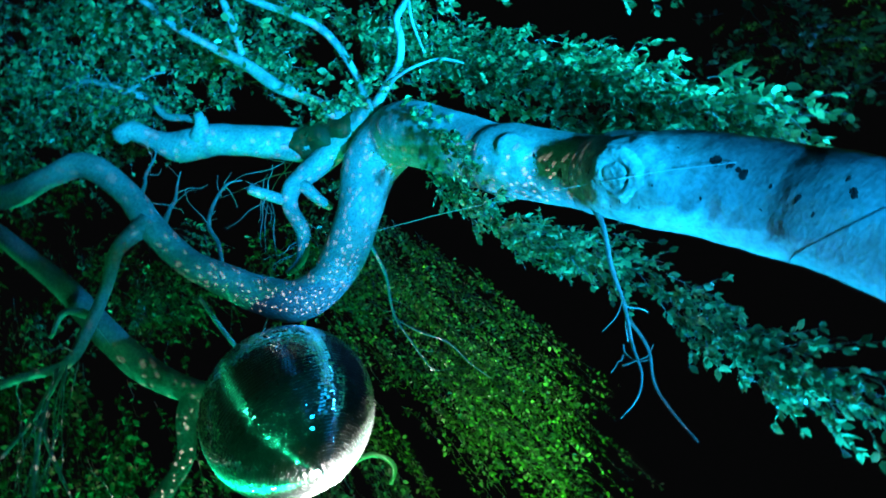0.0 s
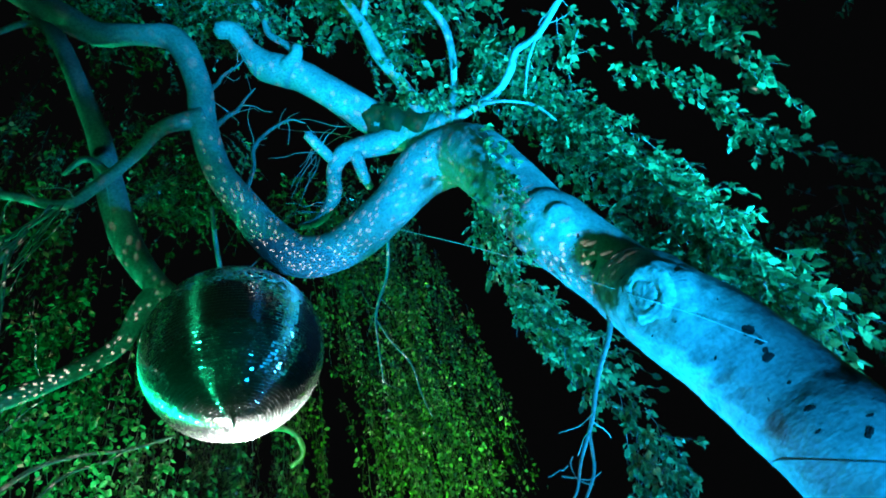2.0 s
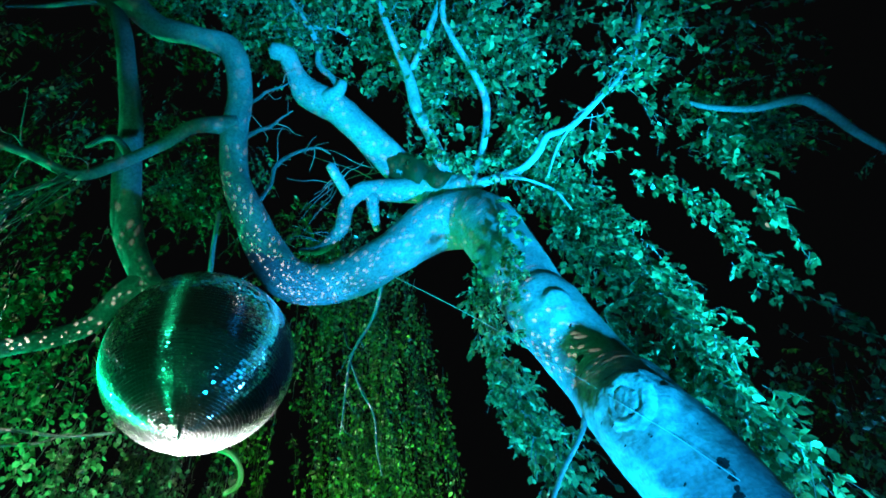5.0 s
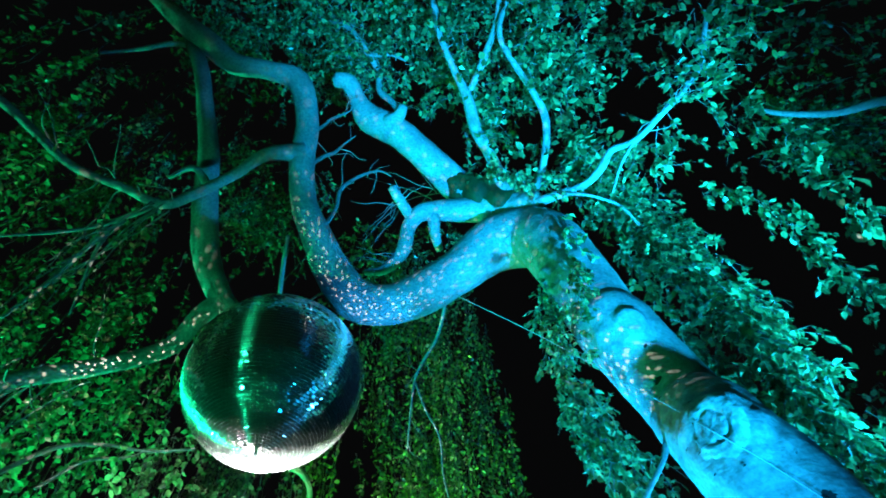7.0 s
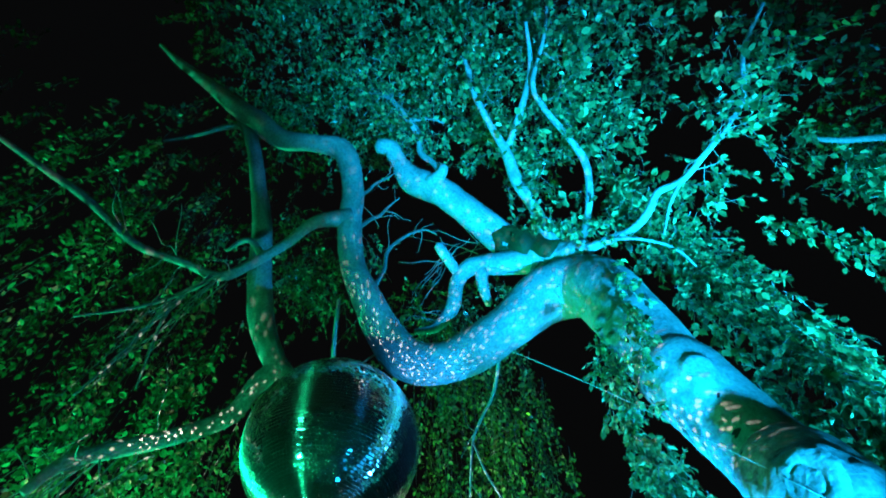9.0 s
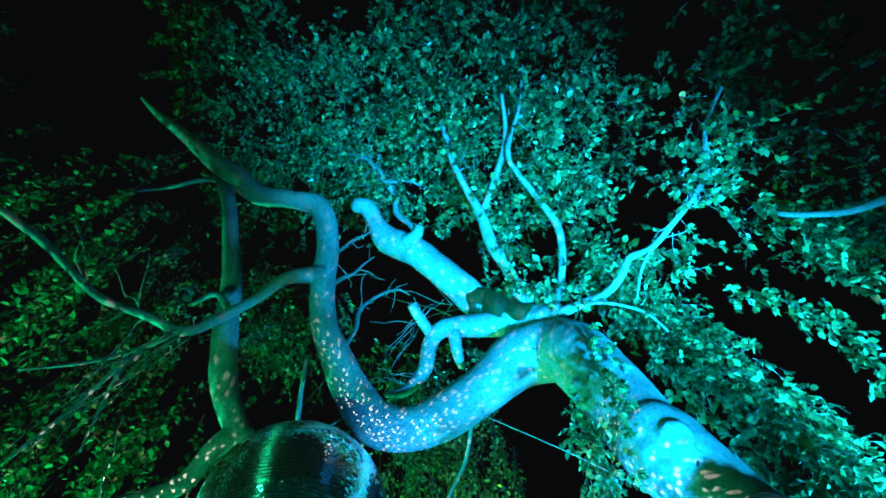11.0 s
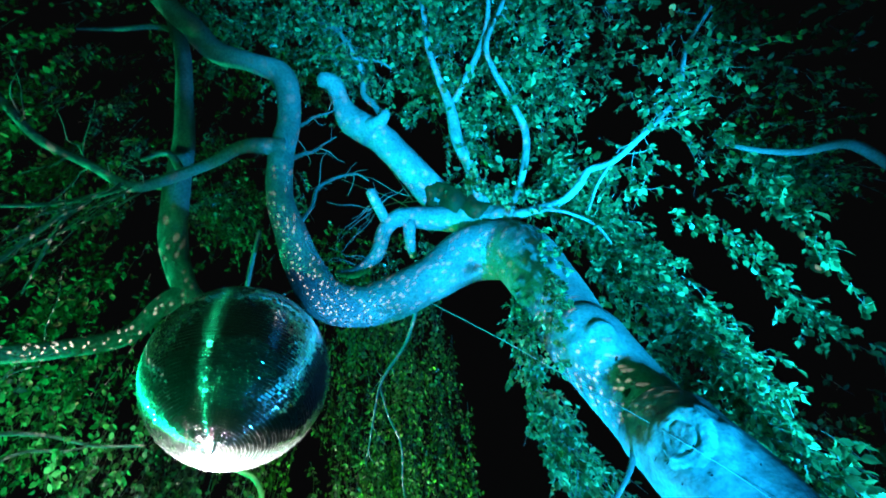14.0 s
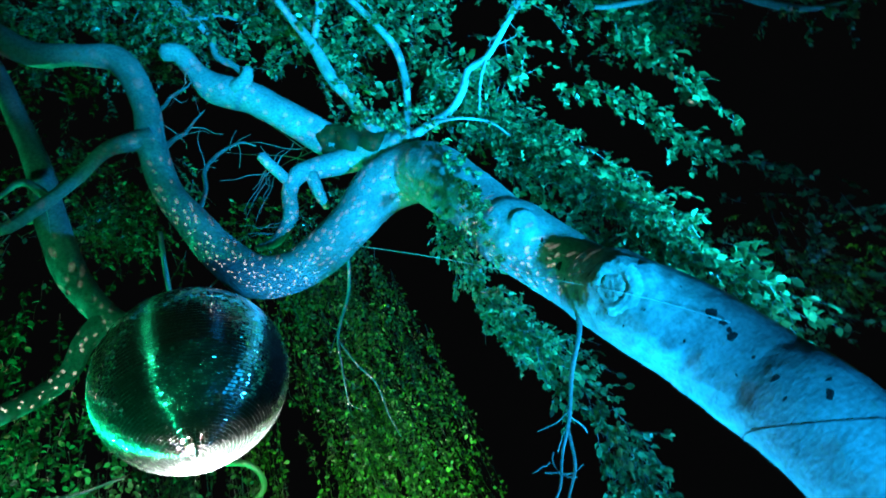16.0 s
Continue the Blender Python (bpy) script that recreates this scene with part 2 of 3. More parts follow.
# ---------------------------------------------------------------- the tree
tree = tagged(new("beech_tree"), "weeping beech with smooth pale bark under blue and green light", "tree")
tree.location = (1.05, 1.98, 0)
bpy.context.view_layer.update()


def branch(name, points, under=None, **kw):
    """A limb of the tree, or a shoot that grows from one of its limbs."""
    ob = limb(name, under or tree, points, **kw)
    if not under:
        ob.matrix_parent_inverse = tree.matrix_world.inverted()
    return ob


branch("trunk", [(1.06, 1.98, -0.1, 0.36), (1.05, 1.98, 0.3, 0.27), (1.04, 1.99, 1.0, 0.225), (1.03, 2.02, 1.94, 0.215), (1.02, 2.08, 2.24, 0.221), (0.97, 2.09, 2.54, 0.230), (0.89, 2.10, 2.80, 0.219), (0.86, 2.15, 2.98, 0.218), (0.85, 2.24, 3.12, 0.215), (0.835, 2.26, 3.22, 0.204), (0.77, 2.26, 3.48, 0.211), (0.69, 2.23, 3.74, 0.223), (0.66, 2.28, 3.95, 0.220), (0.61, 2.31, 4.44, 0.232), (0.55, 2.36, 4.86, 0.246), (0.45, 2.47, 5.22, 0.261), (0.14, 2.49, 5.27, 0.238), (-0.23, 2.46, 4.96, 0.180), (-0.51, 2.39, 4.72, 0.171), (-0.74, 2.29, 4.55, 0.151), (-0.95, 2.15, 4.53, 0.153), (-1.08, 2.00, 4.71, 0.138), (-1.16, 1.81, 4.92, 0.117), (-1.23, 1.61, 5.17, 0.101), (-1.20, 1.39, 5.45, 0.098), (-1.13, 1.20, 5.75, 0.095), (-1.16, 0.95, 6.08, 0.100), (-1.39, 0.82, 6.19, 0.080), (-1.67, 0.69, 6.23, 0.093), (-1.82, 0.49, 6.30, 0.099), (-1.97, 0.30, 6.37, 0.085), (-2.16, 0.05, 6.51, 0.057), (-2.36, -0.20, 6.64, 0.037), (-2.51, -0.41, 6.78, 0.019)], label="smooth grey trunk with an old knot and dark scars", sides=96, rough=0.05, step=0.015, knots=[((0.780, 1.914, 2.828), 0.14, 0.065), ((0.884, 1.889, 2.855), 0.10, 0.012), ((0.556, 2.067, 3.580), 0.075, 0.014), ((0.719, 1.997, 3.606), 0.08, 0.035), ((0.411, 2.215, 4.358), 0.06, 0.04), ((0.958, 1.841, 2.136), 0.06, 0.004)])
arm = branch("limb", [(0.31, 2.41, 5.60, 0.164), (-0.04, 2.26, 5.93, 0.165), (-0.27, 1.99, 6.16, 0.141), (-0.51, 1.69, 6.31, 0.137), (-0.73, 1.52, 6.39, 0.131), (-0.81, 1.35, 6.48, 0.091), (-0.85, 1.19, 6.57, 0.085), (-0.96, 1.12, 6.56, 0.068)], sides=28, rough=0.1, step=0.03)
branch("snag", [(-0.58, 1.56, 6.29, 0.071), (-0.45, 1.52, 6.27, 0.059), (-0.39, 1.45, 6.30, 0.043)], sides=12, rough=0.12, under=arm)
branch("branch_collar", [(0.12, 2.42, 5.50, 0.10), (0.26, 2.36, 5.60, 0.13), (0.42, 2.34, 5.56, 0.13), (0.58, 2.30, 5.46, 0.08)], sides=28, rough=0.45, step=0.02)
lowarm = branch("limb", [(0.11, 2.37, 5.69, 0.119), (-0.19, 2.29, 5.68, 0.108), (-0.42, 2.19, 5.59, 0.081), (-0.56, 2.23, 5.49, 0.069), (-0.65, 2.34, 5.29, 0.062), (-0.83, 2.39, 5.15, 0.044), (-0.98, 2.33, 5.09, 0.028)], sides=20, rough=0.1, step=0.03)
branch("snag", [(-0.34, 2.23, 5.58, 0.060), (-0.36, 2.35, 5.45, 0.050), (-0.35, 2.45, 5.33, 0.034)], sides=12, rough=0.12, under=lowarm)
branch("snag", [(-0.52, 2.20, 5.51, 0.045), (-0.58, 2.08, 5.63, 0.050), (-0.63, 1.93, 5.70, 0.045)], sides=12, rough=0.12, under=lowarm)
shoot1 = branch("branch", [(0.35, 2.31, 5.66, 0.078), (0.28, 1.99, 5.95, 0.056), (0.21, 1.78, 6.15, 0.060), (0.20, 1.53, 6.35, 0.048), (0.14, 1.31, 6.57, 0.032), (0.09, 1.02, 6.85, 0.031), (0.11, 0.71, 7.15, 0.021)], sides=16, rough=0.1)
branch("twig", [(0.25, 1.48, 6.36, 0.035), (0.49, 1.24, 6.63, 0.033), (0.68, 0.99, 6.87, 0.029), (0.78, 0.61, 7.12, 0.020)], sides=10, rough=0.22, step=0.03, under=shoot1)
branch("branch", [(0.51, 2.30, 5.54, 0.048), (0.69, 2.14, 5.72, 0.033), (0.83, 1.83, 6.01, 0.036), (0.78, 1.59, 6.23, 0.032), (0.66, 1.30, 6.49, 0.030), (0.64, 1.08, 6.65, 0.025), (0.89, 0.78, 6.98, 0.019), (1.09, 0.41, 7.30, 0.012)], sides=16, rough=0.1)
shoot3 = branch("branch", [(0.42, 2.36, 5.52, 0.07), (0.68, 2.24, 5.40, 0.040), (0.93, 2.12, 5.26, 0.032), (1.08, 1.97, 5.22, 0.031), (1.15, 1.84, 5.20, 0.028), (1.30, 1.78, 5.13, 0.025), (1.51, 1.62, 5.13, 0.020), (1.73, 1.53, 5.26, 0.016), (1.89, 1.40, 5.35, 0.018), (1.99, 1.13, 5.51, 0.018), (2.19, 0.88, 5.59, 0.012)], sides=16, rough=0.1)
branch("twig", [(0.76, 2.18, 5.32, 0.018), (0.92, 2.12, 5.10, 0.014), (1.10, 2.16, 4.91, 0.012), (1.17, 2.23, 4.71, 0.007)], sides=10, rough=0.22, step=0.03, under=shoot3)
branch("twig", [(1.30, 1.78, 5.13, 0.015), (1.17, 1.90, 5.05, 0.013), (1.05, 2.02, 4.89, 0.008)], mat=TWIG_AND_SHADED, sides=8, rough=0.22, step=0.03, under=shoot3)
branch("branch", [(2.60, 2.16, 6.01, 0.018), (2.78, 2.19, 5.76, 0.025), (3.03, 2.15, 5.47, 0.029), (3.22, 2.02, 5.24, 0.040), (3.28, 2.03, 5.03, 0.043), (3.35, 2.12, 4.76, 0.034), (3.45, 2.19, 4.52, 0.031), (3.54, 2.20, 4.31, 0.018), (3.68, 2.17, 4.15, 0.009), (3.79, 2.14, 4.02, 0.004)], sides=16, rough=0.1)
# the next three take the darker bark in place of shade on them
branch("branch", [(-1.99, 0.34, 6.46, 0.064), (-1.91, 0.64, 6.14, 0.064), (-1.88, 0.91, 5.77, 0.072), (-1.88, 1.15, 5.47, 0.082), (-1.93, 1.42, 5.11, 0.094), (-1.94, 1.65, 4.81, 0.099), (-1.85, 1.87, 4.53, 0.087), (-1.71, 2.03, 4.38, 0.082)], sides=16, rough=0.1, mat=TWIG_AND_SHADED)
branch("branch", [(-1.82, 1.91, 4.53, 0.093), (-1.96, 1.88, 4.38, 0.070), (-2.09, 1.89, 4.13, 0.059), (-2.27, 1.70, 3.85, 0.052), (-2.42, 1.52, 3.66, 0.049), (-2.50, 1.38, 3.48, 0.037), (-2.53, 1.32, 3.28, 0.021)], sides=16, rough=0.1, mat=TWIG_AND_SHADED)
fork3 = branch("branch", [(-1.17, 1.34, 5.48, 0.082), (-1.41, 1.24, 5.37, 0.052), (-1.61, 1.25, 5.17, 0.042), (-1.82, 1.23, 4.94, 0.040), (-1.98, 1.17, 4.74, 0.034), (-2.15, 1.00, 4.75, 0.028), (-2.35, 0.78, 4.73, 0.027), (-2.45, 0.57, 4.77, 0.025), (-2.56, 0.36, 4.84, 0.028), (-2.70, 0.12, 4.87, 0.023), (-2.85, -0.19, 4.88, 0.015)], sides=16, rough=0.1, mat=TWIG_AND_SHADED)
branch("twig", [(-1.77, 1.27, 5.02, 0.035), (-1.87, 1.12, 5.14, 0.024), (-2.02, 1.11, 5.05, 0.013)], mat=TWIG_AND_SHADED, sides=8, rough=0.22, step=0.03, under=fork3)
dangle = branch("twig", [(-0.33, 2.50, 4.79, 0.019), (-0.43, 2.69, 4.68, 0.015), (-0.52, 2.82, 4.62, 0.014), (-0.66, 2.94, 4.54, 0.014), (-0.76, 3.06, 4.48, 0.013), (-0.83, 3.19, 4.31, 0.009), (-0.91, 3.36, 4.08, 0.006)], mat=TWIG_AND_SHADED, sides=8, rough=0.22, step=0.03)
branch("twig", [(-0.76, 3.06, 4.48, 0.009), (-0.72, 3.22, 4.31, 0.009), (-0.65, 3.37, 4.14, 0.009), (-0.67, 3.51, 3.94, 0.007), (-0.66, 3.62, 3.77, 0.006)], mat=TWIG_AND_SHADED, sides=8, rough=0.22, step=0.03, under=dangle)
trunktwig = branch("twig", [(0.70, 2.14, 3.06, 0.024), (0.61, 2.19, 2.91, 0.015), (0.47, 2.24, 2.77, 0.013), (0.34, 2.28, 2.60, 0.010), (0.22, 2.32, 2.48, 0.007), (0.14, 2.33, 2.37, 0.006), (0.04, 2.30, 2.31, 0.004), (-0.07, 2.29, 2.31, 0.003)], sides=10, rough=0.22, step=0.03)
branch("twig", [(0.31, 2.30, 2.57, 0.008), (0.25, 2.36, 2.43, 0.007), (0.14, 2.35, 2.31, 0.006), (0.09, 2.34, 2.18, 0.005), (0.06, 2.32, 2.03, 0.003)], mat=TWIG_AND_SHADED, sides=8, rough=0.22, step=0.03, under=trunktwig)
branch("twig", [(-1.20, 1.50, 5.62, 0.022), (-1.13, 1.55, 5.85, 0.017), (-1.08, 1.60, 6.00, 0.014), (-1.00, 1.61, 6.19, 0.009), (-0.90, 1.60, 6.28, 0.005)], mat=TWIG_AND_SHADED, sides=8, rough=0.22, step=0.03)
branch("twig", [(-1.14, 1.28, 5.72, 0.022), (-1.06, 1.32, 5.95, 0.016), (-1.01, 1.32, 6.07, 0.013), (-0.90, 1.37, 6.30, 0.008), (-0.84, 1.36, 6.42, 0.004)], mat=TWIG_AND_SHADED, sides=8, rough=0.22, step=0.03)
branch("twig", [(-1.14, 1.82, 5.05, 0.024), (-1.08, 1.84, 5.40, 0.018), (-1.05, 1.80, 5.64, 0.017), (-0.95, 1.88, 5.99, 0.015), (-0.81, 2.01, 6.30, 0.011), (-0.72, 2.14, 6.38, 0.006)], mat=TWIG_AND_SHADED, sides=8, rough=0.22, step=0.03)
branch("twig", [(-1.74, 2.36, 5.07, 0.022), (-1.67, 2.19, 5.22, 0.022), (-1.60, 2.02, 5.47, 0.018)], mat=TWIG_AND_SHADED, sides=8, rough=0.22, step=0.03)
upshoot = branch("twig", [(-0.44, 1.50, 6.30, 0.03), (-0.50, 1.44, 6.48, 0.032), (-0.60, 1.36, 6.67, 0.034), (-0.59, 1.24, 6.91, 0.036), (-0.67, 1.03, 7.05, 0.033), (-0.78, 0.85, 7.27, 0.028), (-0.99, 0.75, 7.45, 0.019)], sides=10, rough=0.22, step=0.03)
branch("twig", [(-0.64, 1.10, 7.04, 0.021), (-0.44, 1.17, 7.15, 0.018), (-0.32, 1.29, 7.23, 0.013)], mat=TWIG_AND_SHADED, sides=8, rough=0.22, step=0.03, under=upshoot)
branch("twig", [(-2.81, 1.87, 3.35, 0.014), (-2.68, 2.02, 3.60, 0.014), (-2.57, 2.22, 3.73, 0.013), (-2.44, 2.46, 3.81, 0.012), (-2.27, 2.67, 3.93, 0.009)], mat=TWIG_AND_SHADED, sides=8, rough=0.22, step=0.03)
branch("twig", [(-2.68, 2.05, 3.36, 0.010), (-2.65, 2.22, 3.63, 0.009), (-2.55, 2.40, 3.75, 0.010), (-2.48, 2.52, 3.88, 0.007)], mat=TWIG_AND_SHADED, sides=8, rough=0.22, step=0.03)
branch("twig", [(-2.01, 1.16, 4.73, 0.021), (-2.21, 1.12, 4.54, 0.016), (-2.34, 1.02, 4.33, 0.013), (-2.49, 0.86, 4.10, 0.007)], mat=TWIG_AND_SHADED, sides=8, rough=0.22, step=0.03)
branch("twig", [(-2.15, 1.14, 4.57, 0.018), (-2.28, 1.15, 4.32, 0.015), (-2.39, 1.18, 4.07, 0.013), (-2.50, 1.18, 3.78, 0.007)], mat=TWIG_AND_SHADED, sides=8, rough=0.22, step=0.03)
branch("twig", [(-2.21, 1.12, 4.47, 0.014), (-2.31, 1.26, 4.24, 0.012), (-2.36, 1.38, 3.98, 0.007)], mat=TWIG_AND_SHADED, sides=8, rough=0.22, step=0.03)
# curled twig, its green light painted as base colour
branch("twig", [(-2.06, 3.51, 4.28, 0.022), (-2.00, 3.55, 4.27, 0.025), (-1.92, 3.62, 4.24, 0.025), (-1.87, 3.71, 4.14, 0.025), (-1.90, 3.76, 4.05, 0.025), (-2.00, 3.75, 3.99, 0.022)], mat=GREEN_LIT_TWIG, sides=8, rough=0.22, step=0.03)
branch("twig", [(-1.96, 0.50, 6.36, 0.027), (-2.16, 0.43, 6.38, 0.022), (-2.44, 0.40, 6.36, 0.017), (-2.73, 0.34, 6.31, 0.011)], mat=TWIG_AND_SHADED, sides=8, rough=0.22, step=0.03)


trunk_mesh = next(c for c in tree.children if c.name == "trunk").data
trunk_skin = BVHTree.FromPolygons([v.co for v in trunk_mesh.vertices], [tuple(p.vertices) for p in trunk_mesh.polygons])


def scar(near, size, turn, flat=0.55, lift=0.0):
    """A dark scar, sunk into the nearest bark."""
    at, facing = trunk_skin.find_nearest(Vector(near))[:2]
    bm = bmesh.new()
    bmesh.ops.create_icosphere(bm, subdivisions=3, radius=1.0)
    for v in bm.verts:
        v.co *= 1 + 0.5 * noise.noise(v.co * 1.4 + at * 9) + 0.45 * noise.noise(v.co * 3.2 + at * 5)
        v.co = Vector((v.co.x * size, v.co.y * size * flat, v.co.z * 0.12 * size))
    bm.transform(Matrix.Translation(at + facing * lift) @ facing.to_track_quat("Z", "Y").to_matrix().to_4x4() @ Matrix.Rotation(radians(turn), 4, "Z"))
    part("bark_scar", bm, SCAR, tree, "dark healed scar in the bark").matrix_parent_inverse = tree.matrix_world.inverted()


# mossy sleeve whose dark colour holds the shade on the limb's root
moss_shade = limb("moss_shade_patch", tree, [(0.32, 2.41, 5.61, 0.165), (0.17, 2.36, 5.76, 0.192), (0.02, 2.30, 5.88, 0.19), (-0.08, 2.21, 5.96, 0.17), (-0.16, 2.13, 6.05, 0.12)], mat=MOSS_SHADE, sides=40, rough=0.5, step=0.03, label="dark olive mossy sleeve with the shade of the limb's root in its colour")
moss_shade.matrix_parent_inverse = tree.matrix_world.inverted()
for place, size, turn, flat in (((0.983, 1.856, 2.480), 0.024, 20, 0.7), ((0.987, 1.858, 2.424), 0.016, -30, 0.8), ((0.972, 1.863, 2.361), 0.021, 10, 0.6), ((0.984, 1.858, 2.388), 0.014, 60, 0.65), ((0.950, 1.846, 2.147), 0.017, 0, 0.45), ((1.015, 1.814, 2.009), 0.019, 40, 0.5), ((1.058, 1.817, 2.053), 0.01, 0, 0.5), ((0.964, 1.864, 2.256), 0.009, 0, 0.5), ((0.837, 1.911, 2.456), 0.009, 30, 0.4), ((0.884, 1.904, 2.246), 0.008, 70, 0.4), ((0.921, 1.851, 2.078), 0.01, 10, 0.5), ((0.671, 2.023, 3.228), 0.018, 30, 0.5), ((0.680, 2.017, 3.238), 0.02, 0, 0.5), ((0.638, 2.068, 3.185), 0.012, 10, 0.5), ((0.722, 1.989, 3.422), 0.014, 50, 0.5)):
    scar(place, size, turn, flat)


def knot(near, radius):
    """A healed branch stub: a raised, wrinkled lip round a sunken, bumpy plug."""
    at, facing = trunk_skin.find_nearest(Vector(near))[:2]
    turn = Matrix.Translation(at) @ facing.to_track_quat("Z", "Y").to_matrix().to_4x4()
    verts, faces = [turn @ Vector((0, 0, 0.008))], []
    rings, sides = 22, 64
    for i in range(1, rings + 1):
        u = i / rings
        for k in range(sides):
            a = 2 * math.pi * k / sides
            q = Vector((math.cos(a) * u, math.sin(a) * u, 0))
            wave = noise.noise(q * 2.2 + at * 3) * 0.8 + noise.noise(q * 6 + at) * 0.5 + noise.noise(q * 17 + at) * 0.25
            lip = math.exp(-((u - 0.66 - 0.08 * wave) * 9) ** 2)
            groove = math.exp(-((u - 0.47 - 0.1 * wave) * 16) ** 2)
            h = 0.007 + 0.004 * lip * (1 + wave) - 0.005 * groove + 0.006 * wave - 0.05 * max(0.0, u - 0.78) ** 1.5 * 4
            wide = radius * (1 + 0.1 * wave)
            verts.append(turn @ Vector((q.x * wide, q.y * wide * 1.1, h)))
    for k in range(sides):
        faces.append((0, 1 + k, 1 + (k + 1) % sides))
    for i in range(rings - 1):
        for k in range(sides):
            a, b = 1 + i * sides + k, 1 + i * sides + (k + 1) % sides
            faces.append((a, a + sides, b + sides, b))
    ob = mesh_of("knot", [tuple(v) for v in verts], faces, BARK, tree, "healed knot with a wrinkled lip", True)
    ob.matrix_parent_inverse = tree.matrix_world.inverted()


knot((0.775, 1.86, 2.80), 0.125)
# cracked collar of the old knot
for place, size, turn, flat in (((0.830, 1.890, 2.794), 0.014, 60, 0.7), ((0.840, 1.887, 2.772), 0.01, 20, 0.6), ((0.857, 1.881, 2.780), 0.007, 0, 0.7), ((0.823, 1.890, 2.750), 0.009, 110, 0.4), ((0.799, 1.901, 2.738), 0.012, 140, 0.3), ((0.775, 1.918, 2.736), 0.013, 160, 0.3), ((0.752, 1.936, 2.742), 0.012, 175, 0.28), ((0.731, 1.954, 2.758), 0.011, 190, 0.25), ((0.714, 1.972, 2.787), 0.009, 200, 0.25), ((0.827, 1.895, 2.827), 0.009, 40, 0.25), ((0.759, 1.945, 2.952), 0.015, 70, 0.5), ((0.774, 1.938, 2.953), 0.009, 20, 0.5), ((0.868, 1.903, 2.910), 0.01, 20, 0.5), ((0.754, 1.951, 2.664), 0.007, 0, 0.5), ((0.819, 1.899, 2.634), 0.006, 0, 0.5), ((0.965, 1.864, 2.640), 0.007, 50, 0.4)):
    scar(place, size, turn, flat, 0.007)


def twig_fan(root, way, count, length, spread, seed):
    """Long thin bare twigs that droop from one place."""
    dice = random.Random(seed)
    for _ in range(count):
        d = (Vector(way) + Vector([dice.gauss(0, spread) for _ in range(3)])).normalized()
        far = length * dice.uniform(0.6, 1.2)
        p = Vector(root) + Vector([dice.gauss(0, 0.05) for _ in range(3)])
        pts = []
        for j in range(5):
            u = j / 4
            q = p + d * far * u + Vector((0, 0, -0.28 * far * u * u)) + Vector([dice.gauss(0, 0.012) for _ in range(3)])
            pts.append((*q, 0.006 * (1 - 0.75 * u)))
        branch("twig", pts, mat=TWIG_AND_SHADED, sides=6, rough=0.0, step=0.08)


def twiglets(line, count, length, seed, thick=0.005):
    """Short crooked side twigs along a bare twig."""
    dice = random.Random(seed)
    for _ in range(count):
        k = dice.uniform(0.25, 0.98) * (len(line) - 1)
        a, b = Vector(line[int(k)]), Vector(line[int(k) + 1])
        q = a.lerp(b, k - int(k))
        d = ((b - a).normalized() * 0.7 + Vector([dice.gauss(0, 0.6) for _ in range(3)])).normalized()
        pts = []
        for j in range(5):
            pts.append((*q, thick * (1 - 0.2 * j)))
            d = (d + Vector([dice.gauss(0, 0.3) for _ in range(3)])).normalized()
            q = q + d * length * dice.uniform(0.12, 0.32)
        branch("twig", pts, mat=TWIG_AND_SHADED, sides=6, rough=0.0, step=0.06)


twiglets([(-1.20, 1.50, 5.62), (-1.08, 1.60, 6.00), (-0.90, 1.60, 6.28)], 5, 0.32, 21)
twiglets([(-1.14, 1.28, 5.72), (-1.01, 1.32, 6.07), (-0.84, 1.36, 6.42)], 5, 0.3, 22)
twiglets([(-1.14, 1.82, 5.05), (-1.05, 1.80, 5.64), (-0.81, 2.01, 6.30)], 6, 0.32, 23)
twiglets([(-0.42, 2.19, 5.59), (-0.65, 2.34, 5.29), (-0.98, 2.33, 5.09)], 7, 0.4, 24)
twiglets([(-0.52, 2.20, 5.51), (-0.63, 1.93, 5.70)], 5, 0.35, 25)
twiglets([(1.15, 1.84, 5.20), (1.51, 1.62, 5.13), (1.89, 1.40, 5.35)], 7, 0.3, 26, 0.006)
twiglets([(0.61, 2.19, 2.91), (0.34, 2.28, 2.60), (-0.07, 2.29, 2.31)], 6, 0.25, 27, 0.004)
twiglets([(-0.43, 2.69, 4.68), (-0.76, 3.06, 4.48), (-0.91, 3.36, 4.08)], 6, 0.3, 28)
twiglets([(-1.41, 1.24, 5.37), (-1.98, 1.17, 4.74), (-2.45, 0.57, 4.77)], 9, 0.5, 29, 0.006)
twiglets([(-2.09, 1.89, 4.13), (-2.42, 1.52, 3.66), (-2.53, 1.32, 3.28)], 8, 0.45, 30, 0.006)
twiglets([(0.14, 1.31, 6.57), (0.11, 0.71, 7.15)], 4, 0.4, 31, 0.008)
twiglets([(0.66, 1.30, 6.49), (0.89, 0.78, 6.98)], 4, 0.4, 32, 0.008)
twiglets([(-0.59, 1.24, 6.91), (-0.78, 0.85, 7.27), (-0.99, 0.75, 7.45)], 6, 0.4, 33, 0.008)
twig_fan((-2.01, 1.16, 4.73), (-0.7, 0.0, -0.7), 7, 0.7, 0.16, 3)
twig_fan((-2.20, 1.11, 4.54), (-0.5, 0.1, -0.85), 6, 0.6, 0.18, 4)
twig_fan((-2.42, 1.52, 3.66), (-0.5, -0.1, -0.8), 6, 0.5, 0.22, 6)
twig_fan((-2.49, 1.39, 3.49), (-0.6, 0.0, -0.7), 5, 0.5, 0.22, 7)
twig_fan((-0.35, 2.45, 6.38), (-0.5, -0.3, 0.3), 5, 0.9, 0.3, 8)
